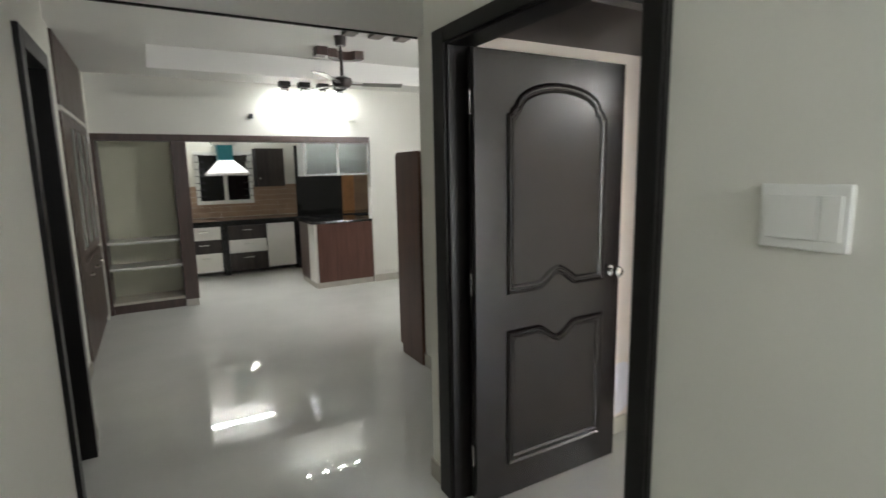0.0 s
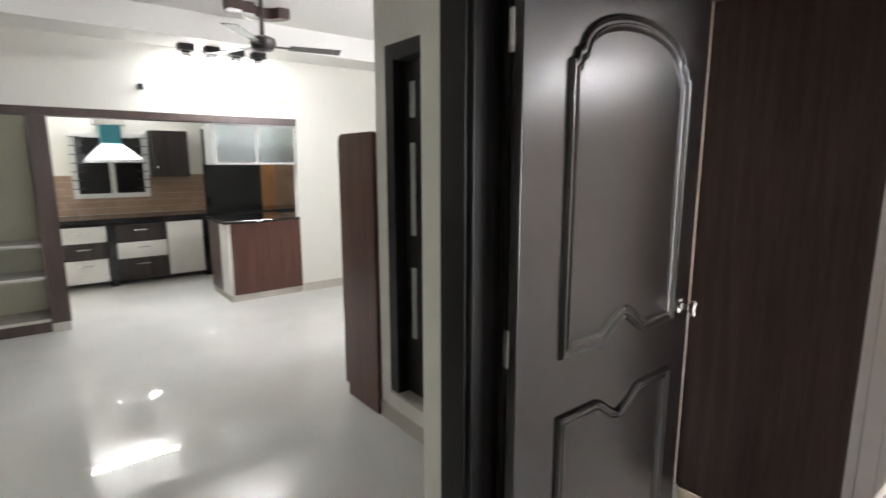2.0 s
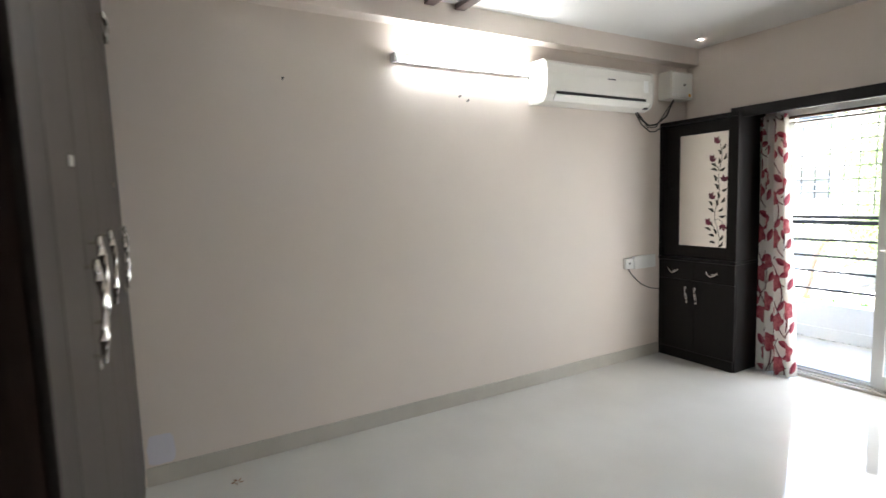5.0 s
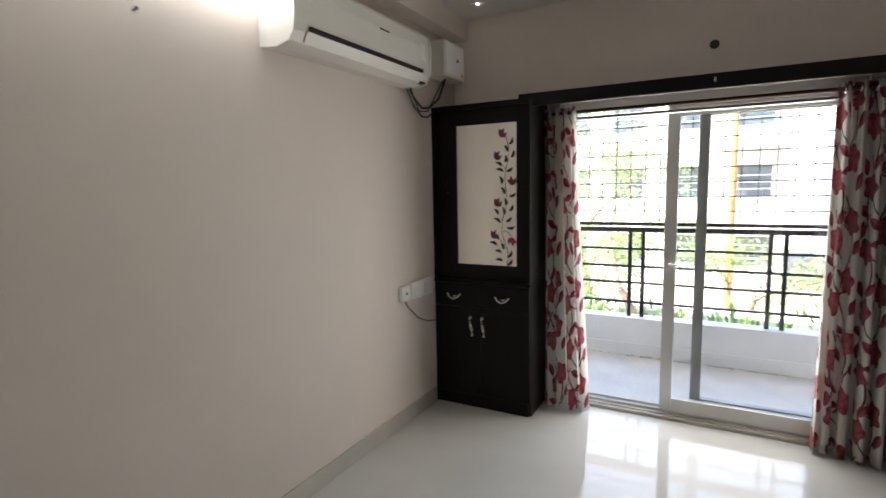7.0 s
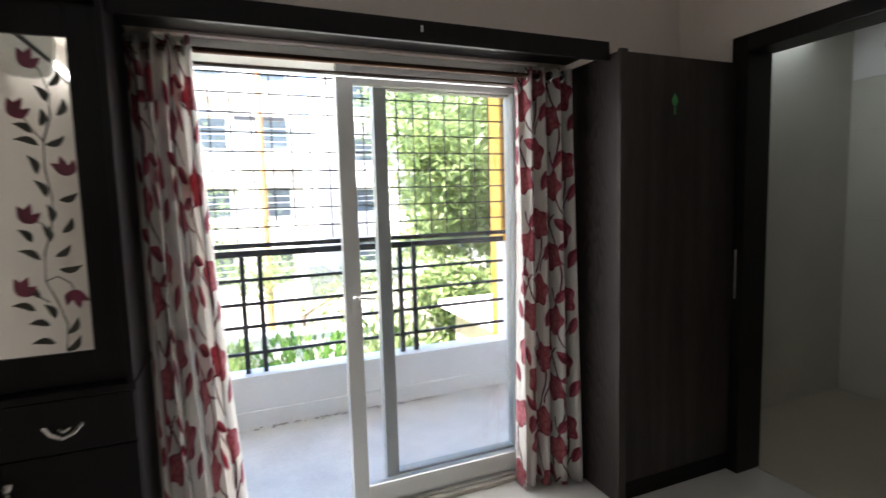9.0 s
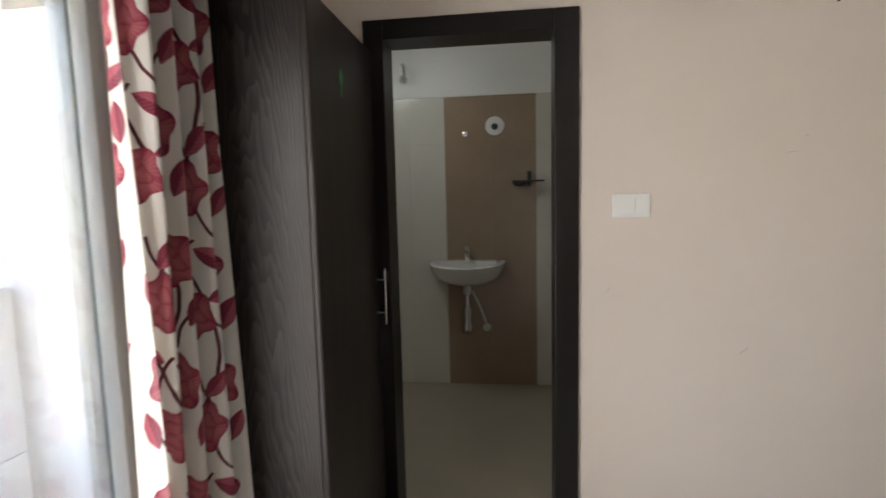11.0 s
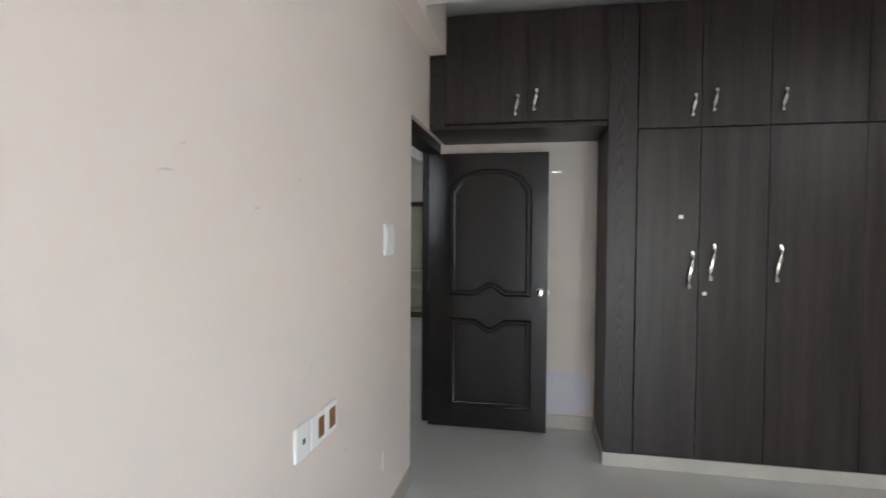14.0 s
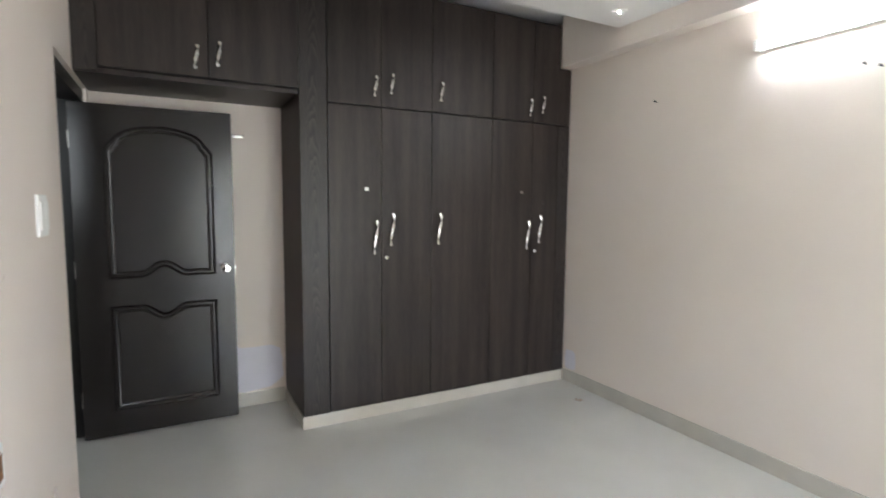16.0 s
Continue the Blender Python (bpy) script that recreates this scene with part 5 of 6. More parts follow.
br = thing("bar_counter", (0.94, 6.1, 0), "red-brown laminate breakfast bar with a black granite top", "counter")
part("front_panel", boxes((0.575, 1.352, YK, YK + 0.02, 0.075, 0.865), bev=0.002), REDW, br)
part("pale_strip", boxes((0.535, 0.572, YK, YK + 0.30, 0.075, 0.865), bev=0.002), LAMW, br)
part("side_panel", boxes((0.535, 0.575, YK + 0.302, YK + 0.75, 0.075, 0.865), bev=0.002), DARKB, br)
part("carcass", boxes((0.577, 1.352, YK + 0.022, YK + 0.75, 0.075, 0.865)), DARKB, br)
part("plinth", boxes((0.54, 1.352, YK + 0.004, YK + 0.74, 0.0, 0.074)), SKIRT, br)
part("granite_top", boxes((0.50, 1.352, YK - 0.015, YK + 0.78, 0.866, 0.895), bev=0.004), GRANITE, br)
gc = thing("glass_wall_cabinet", (0.92, 5.9, 1.49), "hanging cabinet with pale frosted glass doors above the bar", "cabinet")
part("carcass", boxes((0.46, 1.345, YK + 0.03, YK + 0.35, 1.495, 1.515), (0.46, 1.345, YK + 0.33, YK + 0.35, 1.515, 1.92), (0.46, 0.48, YK + 0.03, YK + 0.33, 1.515, 1.92), (0.48, 1.345, YK + 0.05, YK + 0.33, 1.70, 1.712), bev=0.002), ALUM, gc)
for a, b in ((0.48, 0.91), (0.914, 1.343)):
    dr = part("door_frame", boxes((a, a + 0.018, YK + 0.012, YK + 0.03, 1.50, 1.922), (b - 0.018, b, YK + 0.012, YK + 0.03, 1.50, 1.922), (a + 0.018, b - 0.018, YK + 0.012, YK + 0.03, 1.50, 1.518), (a + 0.018, b - 0.018, YK + 0.012, YK + 0.03, 1.904, 1.922), bev=0.001), ALUM, gc)
    part("frosted_pane", boxes((a + 0.018, b - 0.018, YK + 0.018, YK + 0.024, 1.518, 1.904)), FROST, dr, "pale green frosted glass")

# kitchen behind
KF = 7.42
k = thing("worktop", (0.2, 7.75, 0.80), "black granite kitchen worktop along the back wall", "worktop")
part("slab", boxes((-0.92, 2.2, KF - 0.02, 8.098, 0.80, 0.845), bev=0.003), GRANITE, k)
part("front_edge", boxes((-0.92, 2.2, KF - 0.022, KF - 0.0205, 0.79, 0.84)), GRANITE, k)


def drawer_unit(x0, x1, kinds, zs):
    u = thing("drawer_unit", ((x0 + x1) / 2, 7.7, 0), "kitchen drawer unit with dark and off-white fronts", "cabinet", group="kitchen units")
    part("carcass", boxes((x0, x1, KF + 0.02, 8.09, 0.06, 0.795)), BLACKW, u)
    for m, za, zb in zip(kinds, zs, zs[1:]):
        dr = part("drawer", boxes((x0 + 0.004, x1 - 0.004, KF, KF + 0.018, za + 0.004, zb - 0.004), bev=0.002), m, u)
        bm = bmesh.new()
        xm, zm = (x0 + x1) / 2, zb - 0.07
        tube(bm, [(xm - 0.07, KF, zm), (xm - 0.05, KF - 0.022, zm - 0.006), (xm, KF - 0.026, zm + 0.004), (xm + 0.05, KF - 0.022, zm - 0.006), (xm + 0.07, KF, zm)], 0.008, 8)
        part("handle", bm, CHROME, dr, smooth=True)


drawer_unit(-0.90, -0.42, (LAMW, WOOD, LAMW), (0.07, 0.36, 0.56, 0.76))
solid("worktop_support", boxes((-0.415, -0.325, KF - 0.01, 8.09, 0.0, 0.798), bev=0.002), GRANITE, "black granite upright under the worktop", "support")
drawer_unit(-0.32, 0.24, (WOOD, LAMW, WOOD), (0.05, 0.33, 0.54, 0.76))
u = thing("base_cabinet", (0.46, 7.7, 0), "off-white kitchen base cabinet with one door", "cabinet", group="kitchen units")
part("carcass", boxes((0.245, 0.68, KF + 0.02, 8.09, 0.06, 0.795)), BLACKW, u)
part("door", boxes((0.25, 0.675, KF, KF + 0.018, 0.07, 0.76), bev=0.002), LAMW, u)
solid("worktop_support", boxes((0.685, 0.78, KF - 0.01, 8.09, 0.0, 0.798), bev=0.002), GRANITE, "black granite upright under the worktop", "support")
# splash tiles
sp = thing("splashback", (0.4, 8.095, 0.846), "brown tile splashback in long courses", "tiles", kind="structure")
for r_ in range(6):
    for c_ in range(7):
        xa = -0.92 + 0.30 * c_ - (0.15 if r_ % 2 else 0)
        za = 0.848 + 0.085 * r_
        part("tile", boxes((max(-0.95, xa), xa + 0.297, 8.088, 8.098, za, za + 0.083), bev=0.001), BRICKT, sp)
kw = thing("window_2", (-0.22, 8.09, 1.08), "dark kitchen window with a white grille", "window", kind="structure")
part("frame", boxes((-0.66, -0.60, 8.07, 8.087, 1.06, 1.90), (0.14, 0.20, 8.07, 8.087, 1.06, 1.90), (-0.60, 0.14, 8.07, 8.087, 1.06, 1.12), (-0.60, 0.14, 8.07, 8.087, 1.84, 1.90), (-0.25, -0.19, 8.07, 8.087, 1.12, 1.84), bev=0.003), UPVC, kw)
for a, b in ((-0.60, -0.25), (-0.19, 0.14)):
    part("pane", boxes((a, b, 8.08, 8.086, 1.12, 1.84)), DARK_FILL, kw, "near-black pane")
for zz in [1.18 + 0.11 * i for i in range(7)]:
    part("grille_bar", boxes((-0.66, -0.52, 8.055, 8.066, zz, zz + 0.010)), IRON, kw)
    part("grille_bar", boxes((0.06, 0.20, 8.055, 8.066, zz, zz + 0.010)), IRON, kw)
hd = thing("cooker_hood", (-0.22, 7.85, 1.55), "steel cooker hood with a teal film on its duct", "cooker hood")
bm = bmesh.new()
q = [bm.verts.new(v) for v in ((-0.53, 7.60, 1.56), (0.09, 7.60, 1.56), (0.09, 8.07, 1.56), (-0.53, 8.07, 1.56))]
s_ = [bm.verts.new(v) for v in ((-0.33, 7.80, 1.76), (-0.11, 7.80, 1.76), (-0.11, 8.07, 1.76), (-0.33, 8.07, 1.76))]
for i in range(4):
    bm.faces.new((q[i], q[(i + 1) % 4], s_[(i + 1) % 4], s_[i]))
bm.faces.new(q[::-1])
bm.faces.new(s_)
part("canopy", bm, STEEL, hd)
part("lip", boxes((-0.535, 0.095, 7.595, 8.07, 1.52, 1.559), bev=0.002), STEEL, hd)
part("duct", boxes((-0.33, -0.11, 7.80, 8.07, 1.761, 1.99), bev=0.003), TEAL, hd, "teal plastic film")
part("duct_top", boxes((-0.40, -0.05, 7.80, 8.07, 1.992, 2.30), bev=0.003), LAMW, hd)
uc = thing("wall_cabinet", (0.43, 7.95, 1.33), "dark brown kitchen wall cabinet", "cabinet")
part("carcass", boxes((0.22, 0.66, 7.80, 8.09, 1.33, 1.94)), BLACKW, uc)
part("door", boxes((0.222, 0.658, 7.78, 7.799, 1.332, 1.938), bev=0.002), WOOD, uc)
bm = bmesh.new()
lathe(bm, (0.27, 7.78, 1.46), (0, -1, 0), [(0, 0.012), (0.02, 0.012), (0.024, 0.0)], 12)
part("knob", bm, CHROME, uc, smooth=True)
# Solid panel; the shade inside the back opening is put into its black colour.
solid("doorway_shade_panel", boxes((0.90, 1.72, 8.06, 8.085, 0.0, 2.0), bev=0.004), DARK_FILL, "black panel for the shade in the opening at the back of the kitchen", "doorway", kind="structure")
solid("copper_tiling", boxes((1.722, 1.95, 8.07, 8.09, 0.0, 1.9)), COPPER, "copper-brown tile strip on the kitchen wall", "tiles", kind="structure")
solid("brown_tiling", boxes((1.955, 2.6, 8.07, 8.09, 0.0, 1.9)), BRICKT, "brown tile field on the kitchen wall", "tiles", kind="structure")


def tube_light(x0, y0, x1, y1, z, ox, oy, label):
    """A batten tube light on a wall, from one end to the other, standing off by (ox, oy)."""
    k = thing("tube_light", ((x0 + x1) / 2, (y0 + y1) / 2, z - 0.03), label, "tube light", group="tube lights")
    part("batten", boxes((x0, x1 + 0.03 * ox, y0, y1 + 0.03 * oy, z - 0.02, z + 0.02)), PLAST, k)
    b_ = bmesh.new()
    tube(b_, [(x0 + 0.048 * ox, y0 + 0.048 * oy, z), (x1 + 0.048 * ox, y1 + 0.048 * oy, z)], 0.013, 10)
    part("lit_tube", b_, TUBE_DIM, k, smooth=True)


tube_light(-0.84, 8.098, 0.23, 8.098, 2.68, 0, -1, "lit white tube light high on the kitchen wall")
# Unseen frame added round the corridor fill lamp; no window is known here.
cw_ = thing("corridor_fill_frame", (-0.48, -2.30, 1.15), "unseen white frame added round the corridor fill lamp", "window", kind="structure")
part("frame", boxes((-0.80, -0.75, -2.314, -2.276, 1.15, 2.35), (-0.21, -0.16, -2.314, -2.276, 1.15, 2.35), (-0.75, -0.21, -2.314, -2.276, 1.15, 1.20), (-0.75, -0.21, -2.314, -2.276, 2.30, 2.35), bev=0.003), UPVC, cw_)
# Added tube at the hall fill lamp, on a wall side never in view.
tube_light(1.0, 2.552, 2.2, 2.552, 2.35, 0, 1, "added tube light on the unseen side of the hall wall")

# ceiling spots on the kitchen front, fan, slats, sensor boxes
for i, x in enumerate((0.225, 0.455, 0.685, 0.905)):
    sp_ = thing("spot_lamp", (x, 5.5, 2.52), "lit spot lamp on a dark square ceiling block", "spot lamp", group="spot lamps")
    part("block", boxes((x - 0.065, x + 0.065, 5.44, 5.56, 2.56, 2.619), bev=0.003), BLACKW, sp_)
    bm = bmesh.new()
    lathe(bm, (x, 5.5, 2.56), (0, 0.3, -1), [(0, 0.03), (0.02, 0.045), (0.05, 0.05)], 18)
    part("reflector", bm, CHROME, sp_, smooth=True)
    bm = bmesh.new()
    lathe(bm, (x, 5.5 + 0.3 * 0.045, 2.56 - 0.045), (0, 0.3, -1), [(0, 0.045), (0.008, 0.035), (0.012, 0.0)], 18)
    part("bulb", bm, LED2, sp_, smooth=True)
for x, lab in ((-0.15, "small white camera bracket on the wall"), (1.11, "small grey-white bell box on the wall")):
    solid("wall_box", boxes((x - (0.02 if x < 0 else 0.05), x + (0.02 if x < 0 else 0.05), YK - 0.05, YK, 2.20, 2.25 if x < 0 else 2.28), bev=0.005), ACW if x > 0 else IRON, lab, "wall box")
fan = thing("ceiling_fan", (0.47, 4.12, 2.36), "dark bronze ceiling fan with three blades at rest", "ceiling fan")
FANB = material("dark_bronze_paint", (0.05, 0.042, 0.04), 0.3, metal=0.4, vary=0.1)
bm = bmesh.new()
lathe(bm, (0.47, 4.12, 2.36), (0, 0, 1), [(0, 0.03), (0.01, 0.075), (0.05, 0.10), (0.09, 0.095), (0.11, 0.05), (0.12, 0.016), (0.40, 0.014), (0.40, 0.05), (0.489, 0.06)], 24)
part("motor", bm, FANB, fan, smooth=True)
for a in (-8, 112, 232):
    bm = bmesh.new()
    box(bm, 0.09, 0.24, -0.02, 0.02, -0.004, 0.004)
    vs = [bm.verts.new(v) for v in ((0.2, -0.05, 0.006), (0.60, -0.07, 0.012), (0.62, 0.05, -0.002), (0.2, 0.05, -0.006), (0.2, -0.05, 0.011), (0.60, -0.07, 0.017), (0.62, 0.05, 0.003), (0.2, 0.05, -0.001))]
    for f in ((0, 3, 2, 1), (4, 5, 6, 7), (0, 1, 5, 4), (1, 2, 6, 5), (2, 3, 7, 6), (3, 0, 4, 7)):
        bm.faces.new([vs[j] for j in f])
    bm.transform(Matrix.Translation((0.47, 4.12, 2.40)) @ Matrix.Rotation(radians(a), 4, "Z"))
    part("blade", bm, FANB, fan)
orn = thing("ceiling_ornament", (0.65, 4.75, 2.76), "curved dark wooden ceiling ornament round the fan", "ceiling ornament")
part("block", boxes((0.36, 0.48, 4.56, 4.70, 2.76, 2.849), bev=0.003), DARKB, orn)
bm = bmesh.new()
arc = [(0.70 + 0.20 * math.cos(a), 4.62 + 0.20 * math.sin(a)) for a in [math.pi * i / 12 for i in range(13)]] + [(0.70 + 0.10 * math.cos(a), 4.62 + 0.10 * math.sin(a)) for a in [math.pi * i / 12 for i in range(12, -1, -1)]]
va = [bm.verts.new((x, y, 2.76)) for x, y in arc]
vb = [bm.verts.new((x, y, 2.849)) for x, y in arc]
for i in range(len(arc)):
    bm.faces.new((va[i], va[(i + 1) % len(arc)], vb[(i + 1) % len(arc)], vb[i]))
for i in range(12):
    j = len(arc) - 1 - i
    bm.faces.new((va[i], va[j], va[j - 1], va[i + 1]))
part("curved_rail", bm, DARKB, orn)
for x in (0.49, 0.755, 1.02):
    solid("ceiling_slat", boxes((x - 0.06, x + 0.06, 3.74, 3.96, 2.815, 2.849), bev=0.003), DARKB, "short dark wooden slat on the hall ceiling", "slat", group="hall ceiling slats")
# ---------------------------------------------------------------- balcony
RY = -5.285
solid("balcony_pier", boxes((0.142, 0.355, -5.37, -5.20, 0.325, 1.075), bev=0.01), BALC, "short white pier at the end of the parapet", "pier", kind="structure")
solid("balcony_skirting", boxes((0.142, 4.19, -5.199, -5.187, -0.01, 0.10)), BALC, "white balcony skirting along the parapet", "skirting", kind="structure")
rl = thing("balcony_railing", (2.2, RY, 0.325), "black iron balcony railing on the parapet", "railing")
part("top_rail", boxes((0.355, 4.2, RY - 0.03, RY + 0.03, 1.085, 1.125), bev=0.004), IRON, rl)
for z in (0.934, 0.778, 0.630, 0.455):
    part("bar", boxes((0.355, 4.2, RY - 0.010, RY + 0.010, z - 0.010, z + 0.010)), IRON, rl)
for x in (1.083, 1.186, 2.130, 2.238, 3.177, 3.285):
    part("post", boxes((x - 0.016, x + 0.016, RY - 0.016, RY + 0.016, 0.325, 1.085)), IRON, rl)
gr = thing("balcony_grille", (2.2, RY, 1.15), "black welded iron grille above the railing", "grille")
part("bottom_bar", boxes((0.20, 4.2, RY - 0.015, RY + 0.015, 1.140, 1.170)), IRON, gr)
part("end_bar", boxes((0.205, 0.235, RY - 0.015, RY + 0.015, 1.18, 2.749)), IRON, gr)
bm = bmesh.new()
tube(bm, [(0.20, RY, 0), (4.2, RY, 0)], 0.0055, 6)
me_h = None
for i in range(13):
    z = 1.27 + 0.12 * i
    if z > 2.74:
        break
    if me_h is None:
        b2 = bmesh.new()
        tube(b2, [(0.20, RY, z), (4.2, RY, z)], 0.0055, 6)
        first = part("rod", b2, IRON, gr)
        me_h, zf = first.data, z
    else:
        o = new("rod", me_h)
        o.parent = gr
        o.location = (0, 0, z - zf)
bm.free()
me_v = None
for i in range(33):
    x = 0.33 + 0.12 * i
    if x > 4.18:
        break
    if me_v is None:
        b2 = bmesh.new()
        tube(b2, [(x, RY - 0.009, 1.18), (x, RY - 0.009, 2.749)], 0.0055, 6)
        first = part("rod", b2, IRON, gr)
        me_v, xf = first.data, x
    else:
        o = new("rod", me_v)
        o.parent = gr
        o.location = (x - xf, 0, 0)
for z in (1.60, 2.35):
    bm = bmesh.new()
    tube(bm, [(0.14, RY, z), (0.21, RY, z)], 0.008, 8)
    solid("grille_anchor", bm, IRON, "iron anchor fixing the grille to the wall", "anchor", group="grille anchors")
CONC = material("raw_concrete", (0.36, 0.34, 0.30), 0.85, vary=0.2, scale=8, bump=0.4, bscale=40, fine=0.4)
solid("cement_scar", boxes((0.139, 0.146, -5.10, -4.72, 2.24, 2.285), bev=0.003), CONC, "rough cement scar on the balcony wall", "scar", kind="structure")
bm = bmesh.new()
lathe(bm, (0.30, -5.08, -0.01), (0, 0, 1), [(0, 0.045), (0.006, 0.045), (0.008, 0.03), (0.004, 0.028), (0.0041, 0.0)], 18)
solid("floor_drain", bm, STEEL, "round steel floor drain in the balcony corner", "drain", smooth=True)
# dirt along the parapet foot
bm = bmesh.new()
rd = random.Random(7)
for k in range(140):
    x = rd.choice((rd.uniform(0.4, 4.0), rd.gauss(2.0, 0.25), rd.gauss(1.3, 0.2)))
    y = -5.18 + abs(rd.gauss(0, 0.02))
    s = rd.uniform(0.004, 0.014)
    tube(bm, [(x - s, y, -0.007), (x, y + 0.3 * s, -0.004), (x + s, y + rd.uniform(-s, s), -0.007)], [0.001, s * 0.4, 0.001], 5)
solid("balcony_dirt", bm, CONC, "crumbs of dirt along the parapet foot", "dirt", kind="stuff")

# ---------------------------------------------------------------- outside
SOIL = material("dusty_ground", (0.34, 0.30, 0.25), 0.9, vary=0.2, scale=0.6, fine=0.4, bscale=6)
ground.data.materials[0] = SOIL
FAC = material("pale_facade_paint", (0.82, 0.79, 0.73), 0.8, vary=0.06, scale=0.8)
HUTW = material("ochre_cream_wall_paint", (0.58, 0.46, 0.29), 0.8, vary=0.08, scale=1.0)
FAC2 = material("light_grey_facade_paint", (0.78, 0.78, 0.77), 0.8, vary=0.06, scale=0.8)
WING = material("far_window_glass", (0.10, 0.12, 0.14), 0.15, vary=0.2)
pl = solid("facade_column", boxes((-0.02, 0.262, -5.64, -5.46, -3.2, 3.4), (-0.5, -0.02, -5.62, -5.46, -3.2, 3.4)), YELLOW, "yellow painted facade column beside the balcony", "column", kind="structure")
hut = thing("outbuilding", (-3.6, -11.4, -3.2), "small outbuilding with a flat white roof", "outbuilding")
part("wall", boxes((-4.9, -2.45, -12.6, -10.4, -3.2, -1.1)), HUTW, hut)
part("roof", boxes((-5.2, -2.15, -12.9, -10.1, -1.1, -0.92), bev=0.02), BALC, hut)
part("window", boxes((-3.3, -2.8, -10.4, -10.37, -2.3, -1.5)), WING, hut)
part("door", boxes((-4.5, -3.8, -10.4, -10.36, -3.2, -1.4)), FRAMEP, hut)
cw = thing("compound_wall", (2, -13.5, -3.2), "low pale compound wall beyond the balcony", "wall")
part("wall", boxes((-0.6, 16, -13.6, -13.4, -3.2, -1.5)), FAC, cw)
part("coping", boxes((-0.6, 16, -13.66, -13.34, -1.5, -1.4), bev=0.01), BALC, cw)


def building(x0, x1, y0, y1, top, mat, label, cols, seed):
    b = thing("apartment_building", ((x0 + x1) / 2, (y0 + y1) / 2, -3.2), label, "building", group="far buildings")
    part("wall", boxes((x0, x1, y0, y1, -3.2, top)), mat, b)
    part("roof", boxes((x0 - 0.3, x1 + 0.3, y0 - 0.3, y1 + 0.3, top, top + 0.35)), BALC, b)
    r = random.Random(seed)
    st = 3.1
    for f in range(int((top + 3.2) / st)):
        for c in range(cols):
            cx = x0 + (c + 0.5) * (x1 - x0) / cols
            z = -3.2 + f * st + 1.0
            w = part("window", boxes((cx - 0.7, cx + 0.7, y1, y1 + 0.04, z, z + 1.3)), WING, b)
            part("sunshade", boxes((cx - 0.95, cx + 0.95, y1, y1 + 0.5, z + 1.42, z + 1.52)), BALC, w)
            for k in range(3):
                part("grille_bar", boxes((cx - 0.7, cx + 0.7, y1 + 0.04, y1 + 0.06, z + 0.3 * (k + 1), z + 0.3 * (k + 1) + 0.04)), BALC, w)
            if (c + f) % 2 == 0:
                part("balcony", boxes((cx - 1.3, cx + 1.3, y1, y1 + 0.9, z - 0.95, z - 0.85), (cx - 1.3, cx + 1.3, y1 + 0.82, y1 + 0.9, z - 0.85, z - 0.1)), mat, b)


building(-1.0, 9.5, -38, -27, 9.5, FAC, "pale cream apartment block across the street", 4, 1)
building(11.0, 22, -36, -26, 6.4, FAC2, "light grey apartment block across the street", 4, 2)
building(-16, -4, -44, -33, 9.5, FAC2, "light grey apartment block behind the trees", 4, 3)
pt = thing("utility_pole", (1.2, -20, -3.2), "tall orange-brown utility pole by the street", "pole")
bm = bmesh.new()
tube(bm, [(1.2, -20, -3.2), (1.2, -20, 6.5)], [0.15, 0.09], 10)
part("pole", bm, COPPER, pt, smooth=True)
part("cross_arm", boxes((0.4, 2.0, -20.05, -19.95, 4.2, 4.32)), IRON, pt)


def leaf_mat(name, a, b):
    m = bpy.data.materials.new(name)
    m.use_nodes = True
    n, ln = m.node_tree.nodes, m.node_tree.links
    p = n["Principled BSDF"]
    p.inputs["Roughness"].default_value = 0.45
    g = n.new("ShaderNodeNewGeometry")
    r = n.new("ShaderNodeValToRGB")
    r.color_ramp.elements[0].color, r.color_ramp.elements[1].color = (*a, 1), (*b, 1)
    ln.new(g.outputs["Random Per Island"], r.inputs["Fac"])
    ln.new(r.outputs["Color"], p.inputs["Base Color"])
    t = n.new("ShaderNodeBsdfTranslucent")
    ln.new(r.outputs["Color"], t.inputs["Color"])
    ms = n.new("ShaderNodeMixShader")
    ms.inputs[0].default_value = 0.45
    ln.new(p.outputs[0], ms.inputs[1])
    ln.new(t.outputs[0], ms.inputs[2])
    ln.new(ms.outputs[0], n["Material Output"].inputs["Surface"])
    return m


LEAFA = leaf_mat("mango_leaf", (0.10, 0.16, 0.05), (0.33, 0.42, 0.17))
LEAFB = leaf_mat("fine_leaf", (0.10, 0.16, 0.06), (0.27, 0.36, 0.14))
LEAFC = leaf_mat("palm_leaf", (0.04, 0.10, 0.02), (0.12, 0.22, 0.05))
BARK = material("grey_brown_bark", (0.16, 0.12, 0.09), 0.9, vary=0.3, scale=6, bump=0.6, bscale=30)


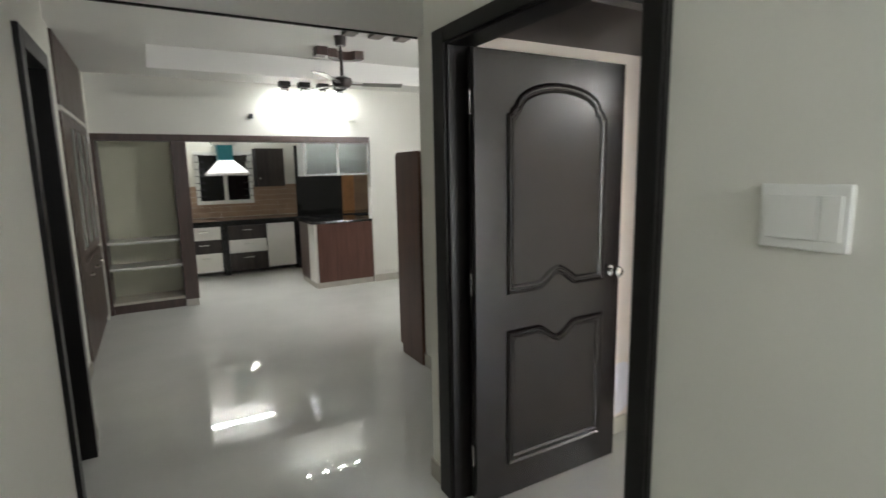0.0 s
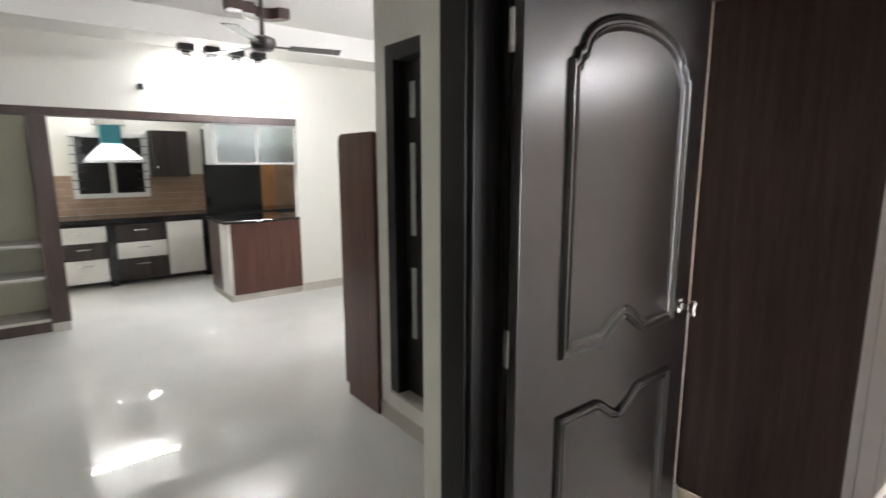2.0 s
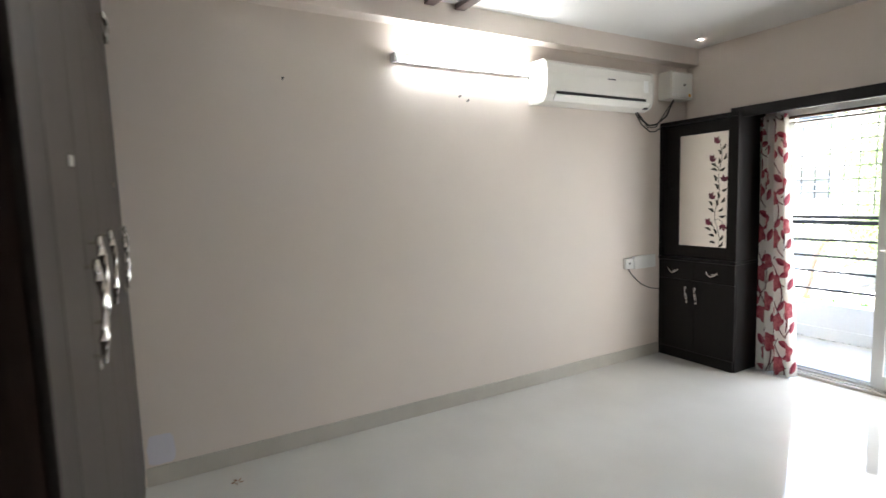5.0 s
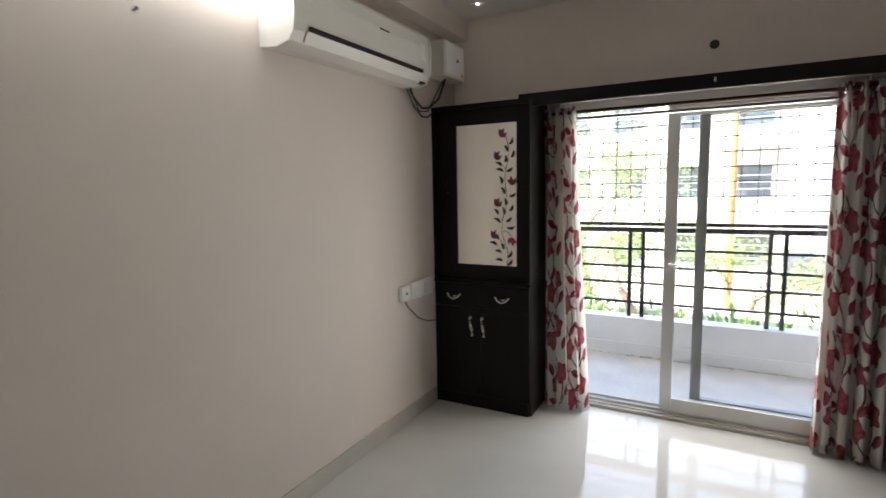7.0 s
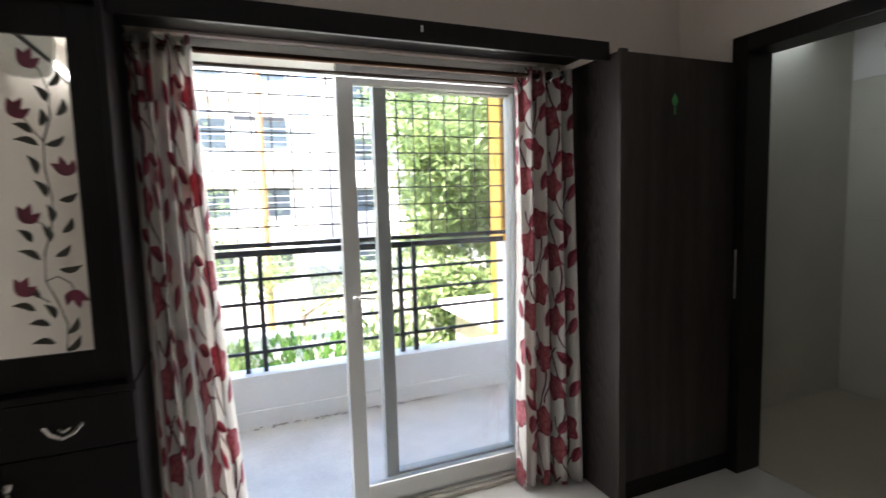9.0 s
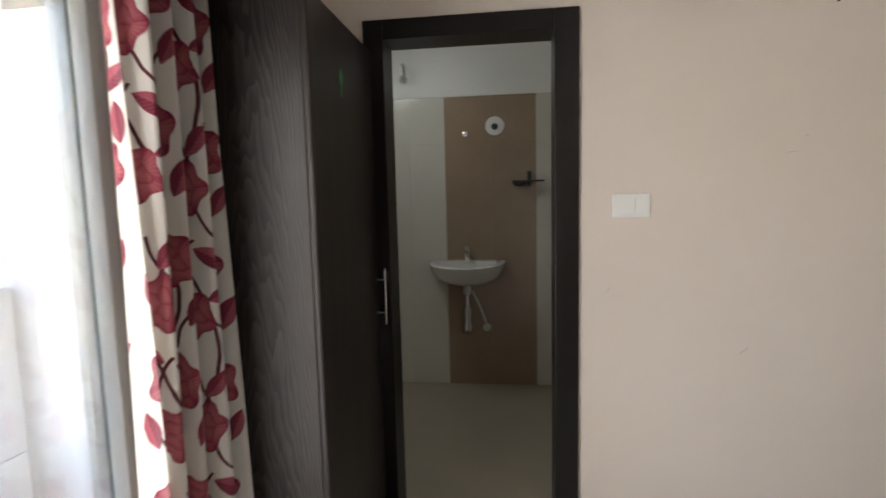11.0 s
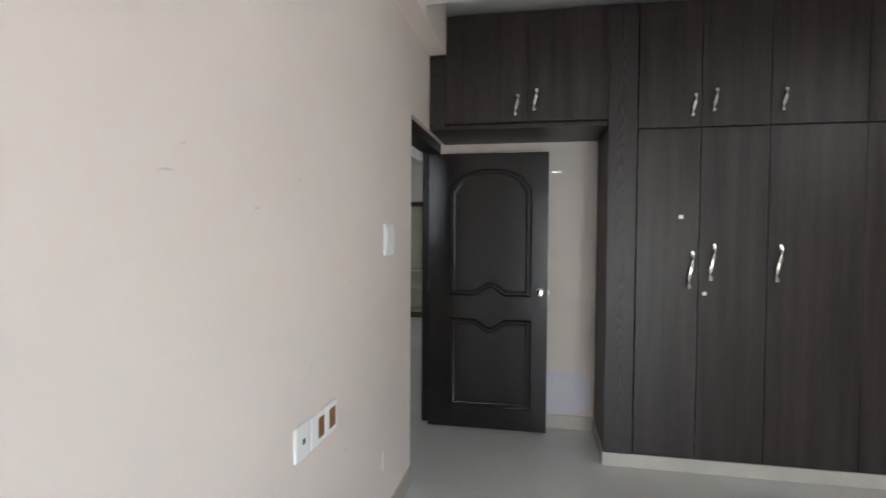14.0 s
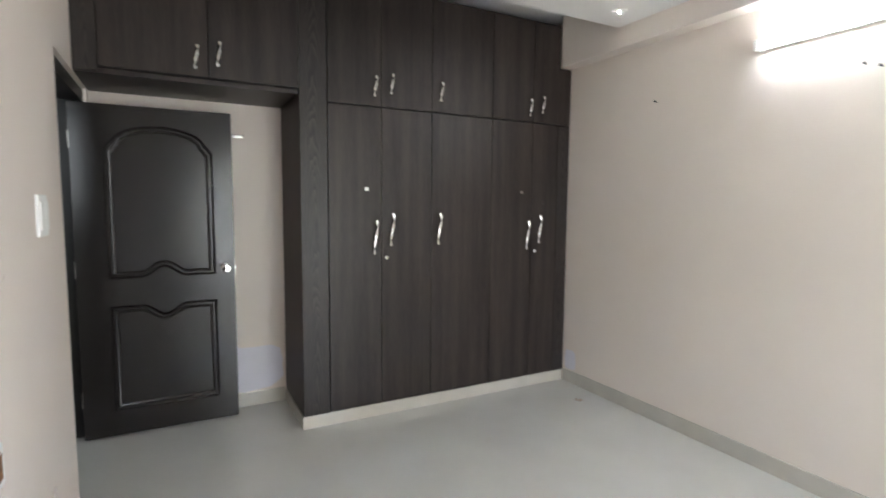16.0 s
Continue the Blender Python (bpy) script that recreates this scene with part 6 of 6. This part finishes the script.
def tree(x, y, top, spread, leafm, size, count, seed, label, low=0.0, bare=0.0):
    """Forked trunk and limbs with leaf clusters at the limb ends."""
    r = random.Random(seed)
    t = thing("tree", (x, y, -3.2), label, "tree", group="trees")
    bm = bmesh.new()
    ends = []

    def limb(p, d, ln, rad, depth):
        pts, rs = [p], [rad]
        q = p.copy()
        dd = d.copy()
        for i in range(4):
            dd = (dd + Vector((r.gauss(0, 0.16), r.gauss(0, 0.16), r.gauss(0.03, 0.08)))).normalized()
            q = q + dd * ln / 4
            pts.append(q.copy())
            rs.append(rad * (1 - 0.14 * (i + 1)))
            if depth >= 2:
                ends.append(q.copy())
        tube(bm, pts, rs, 7 if depth < 2 else 5)
        if depth < 3:
            for _ in range(r.choice((2, 3, 3))):
                a = r.uniform(0, math.tau)
                nd = (dd * 0.6 + Vector((math.cos(a), math.sin(a), r.uniform(-0.1, 0.5))) * 0.9).normalized()
                limb(q if r.random() < 0.6 else pts[2], nd, ln * r.uniform(0.6, 0.85), rs[-1] * 0.75, depth + 1)

    h = top + 3.2
    limb(Vector((x, y, -3.2)), Vector((0, 0, 1)), h * 0.42, 0.05 + 0.018 * h, 0)
    part("trunk", bm, BARK, t, smooth=True)
    verts, faces = [], []
    for _ in range(count):
        e = r.choice(ends)
        c = e + Vector((r.gauss(0, spread), r.gauss(0, spread), r.gauss(0, spread * 0.7)))
        if c.z < low - 3.0 or r.random() < bare:
            continue
        a, tilt = r.uniform(0, math.tau), r.gauss(-0.5, 0.5)
        d = Vector((math.cos(a) * math.cos(tilt), math.sin(a) * math.cos(tilt), math.sin(tilt)))
        sd_ = d.cross(Vector((r.gauss(0, 0.3), r.gauss(0, 0.3), 1))).normalized()
        ln, wd = size * r.uniform(0.7, 1.3), size * 0.16
        nrm = d.cross(sd_)
        k = len(verts)
        verts += [c, c + d * ln * 0.45 + sd_ * wd, c + d * ln - nrm * ln * 0.1, c + d * ln * 0.45 - sd_ * wd]
        faces.append((k, k + 1, k + 2, k + 3))
    me = bpy.data.meshes.new("crown")
    bs_ = Vector((x, y, -3.2))
    me.from_pydata([v - bs_ for v in verts], [], faces)
    me.materials.append(leafm)
    ob = new("crown", me)
    ob.parent = t
    return t


tree(-3.9, -14.0, 0.4, 0.45, LEAFA, 0.34, 15000, 5, "broad leafy mango tree in full sun")
tree(-6.3, -15.5, 4.0, 0.5, LEAFA, 0.34, 12000, 6, "broad leafy mango tree in full sun")
tree(-7.6, -21.0, 7.5, 0.9, LEAFB, 0.26, 22000, 7, "tall fine-leaved tree behind the mango trees")
tree(5.2, -17.0, 4.5, 0.55, LEAFB, 0.20, 3500, 9, "spreading bare-branched street tree with fine leaves", bare=0.3)
tree(2.7, -11.9, 3.2, 0.42, LEAFB, 0.13, 6500, 31, "bare-branched garden tree with sparse fine leaves", bare=0.25)
tree(1.3, -14.6, 1.5, 0.40, LEAFB, 0.15, 4200, 34, "small garden tree with fine leaves", bare=0.1)
tree(-9.0, -22.0, 7.0, 0.9, LEAFB, 0.28, 16000, 10, "tall fine-leaved tree behind the mango trees")
tree(-7.2, -13.5, 6.5, 0.8, LEAFA, 0.34, 16000, 21, "tall leafy tree beside the outbuilding")
tree(-11.5, -14.5, 7.0, 0.8, LEAFB, 0.30, 14000, 23, "tall fine-leaved tree beside the outbuilding")
tree(9.5, -19.0, 3.5, 0.55, LEAFB, 0.22, 3500, 11, "spreading street tree with fine leaves")


def bush(x, y, z, r0, count, seed, m, label):
    r = random.Random(seed)
    verts, faces = [], []
    for _ in range(count):
        a, b = r.uniform(0, math.tau), r.uniform(-0.3, 1.2)
        rr = r0 * r.uniform(0.4, 1.0)
        c = Vector((math.cos(a) * math.cos(b) * rr, math.sin(a) * math.cos(b) * rr, abs(math.sin(b)) * rr * 1.3))
        d = (c + Vector((r.gauss(0, 0.3), r.gauss(0, 0.3), 0.2))).normalized()
        s = d.cross(Vector((r.gauss(0, 0.4), r.gauss(0, 0.4), 1))).normalized()
        ln = 0.26 * r.uniform(0.7, 1.3)
        k = len(verts)
        verts += [c, c + d * ln * 0.5 + s * 0.05, c + d * ln, c + d * ln * 0.5 - s * 0.05]
        faces.append((k, k + 1, k + 2, k + 3))
    me = bpy.data.meshes.new("shrub")
    me.from_pydata(verts, [], faces)
    me.materials.append(m)
    ob = new("shrub", me)
    ob.location = (x, y, z)
    return tagged(ob, label, "shrub", "shrubs")


for i, (x, y, z, r0) in enumerate(((-0.2, -11.2, -3.2, 1.3), (0.9, -12.4, -3.2, 1.6), (2.8, -12.6, -3.2, 1.5), (4.8, -12.2, -3.2, 1.8), (-1.0, -13.6, -3.2, 1.6), (-6.6, -12.4, -3.2, 1.7), (-3.6, -14.6, -3.2, 1.5), (-5.0, -14.2, -3.2, 1.6), (-1.6, -11.4, -3.2, 1.2), (7.0, -12.6, -3.2, 1.7))):
    bush(x, y, z, r0, 1500, 40 + i, LEAFC if i % 2 else LEAFA, "bushy green garden shrub by the wall")
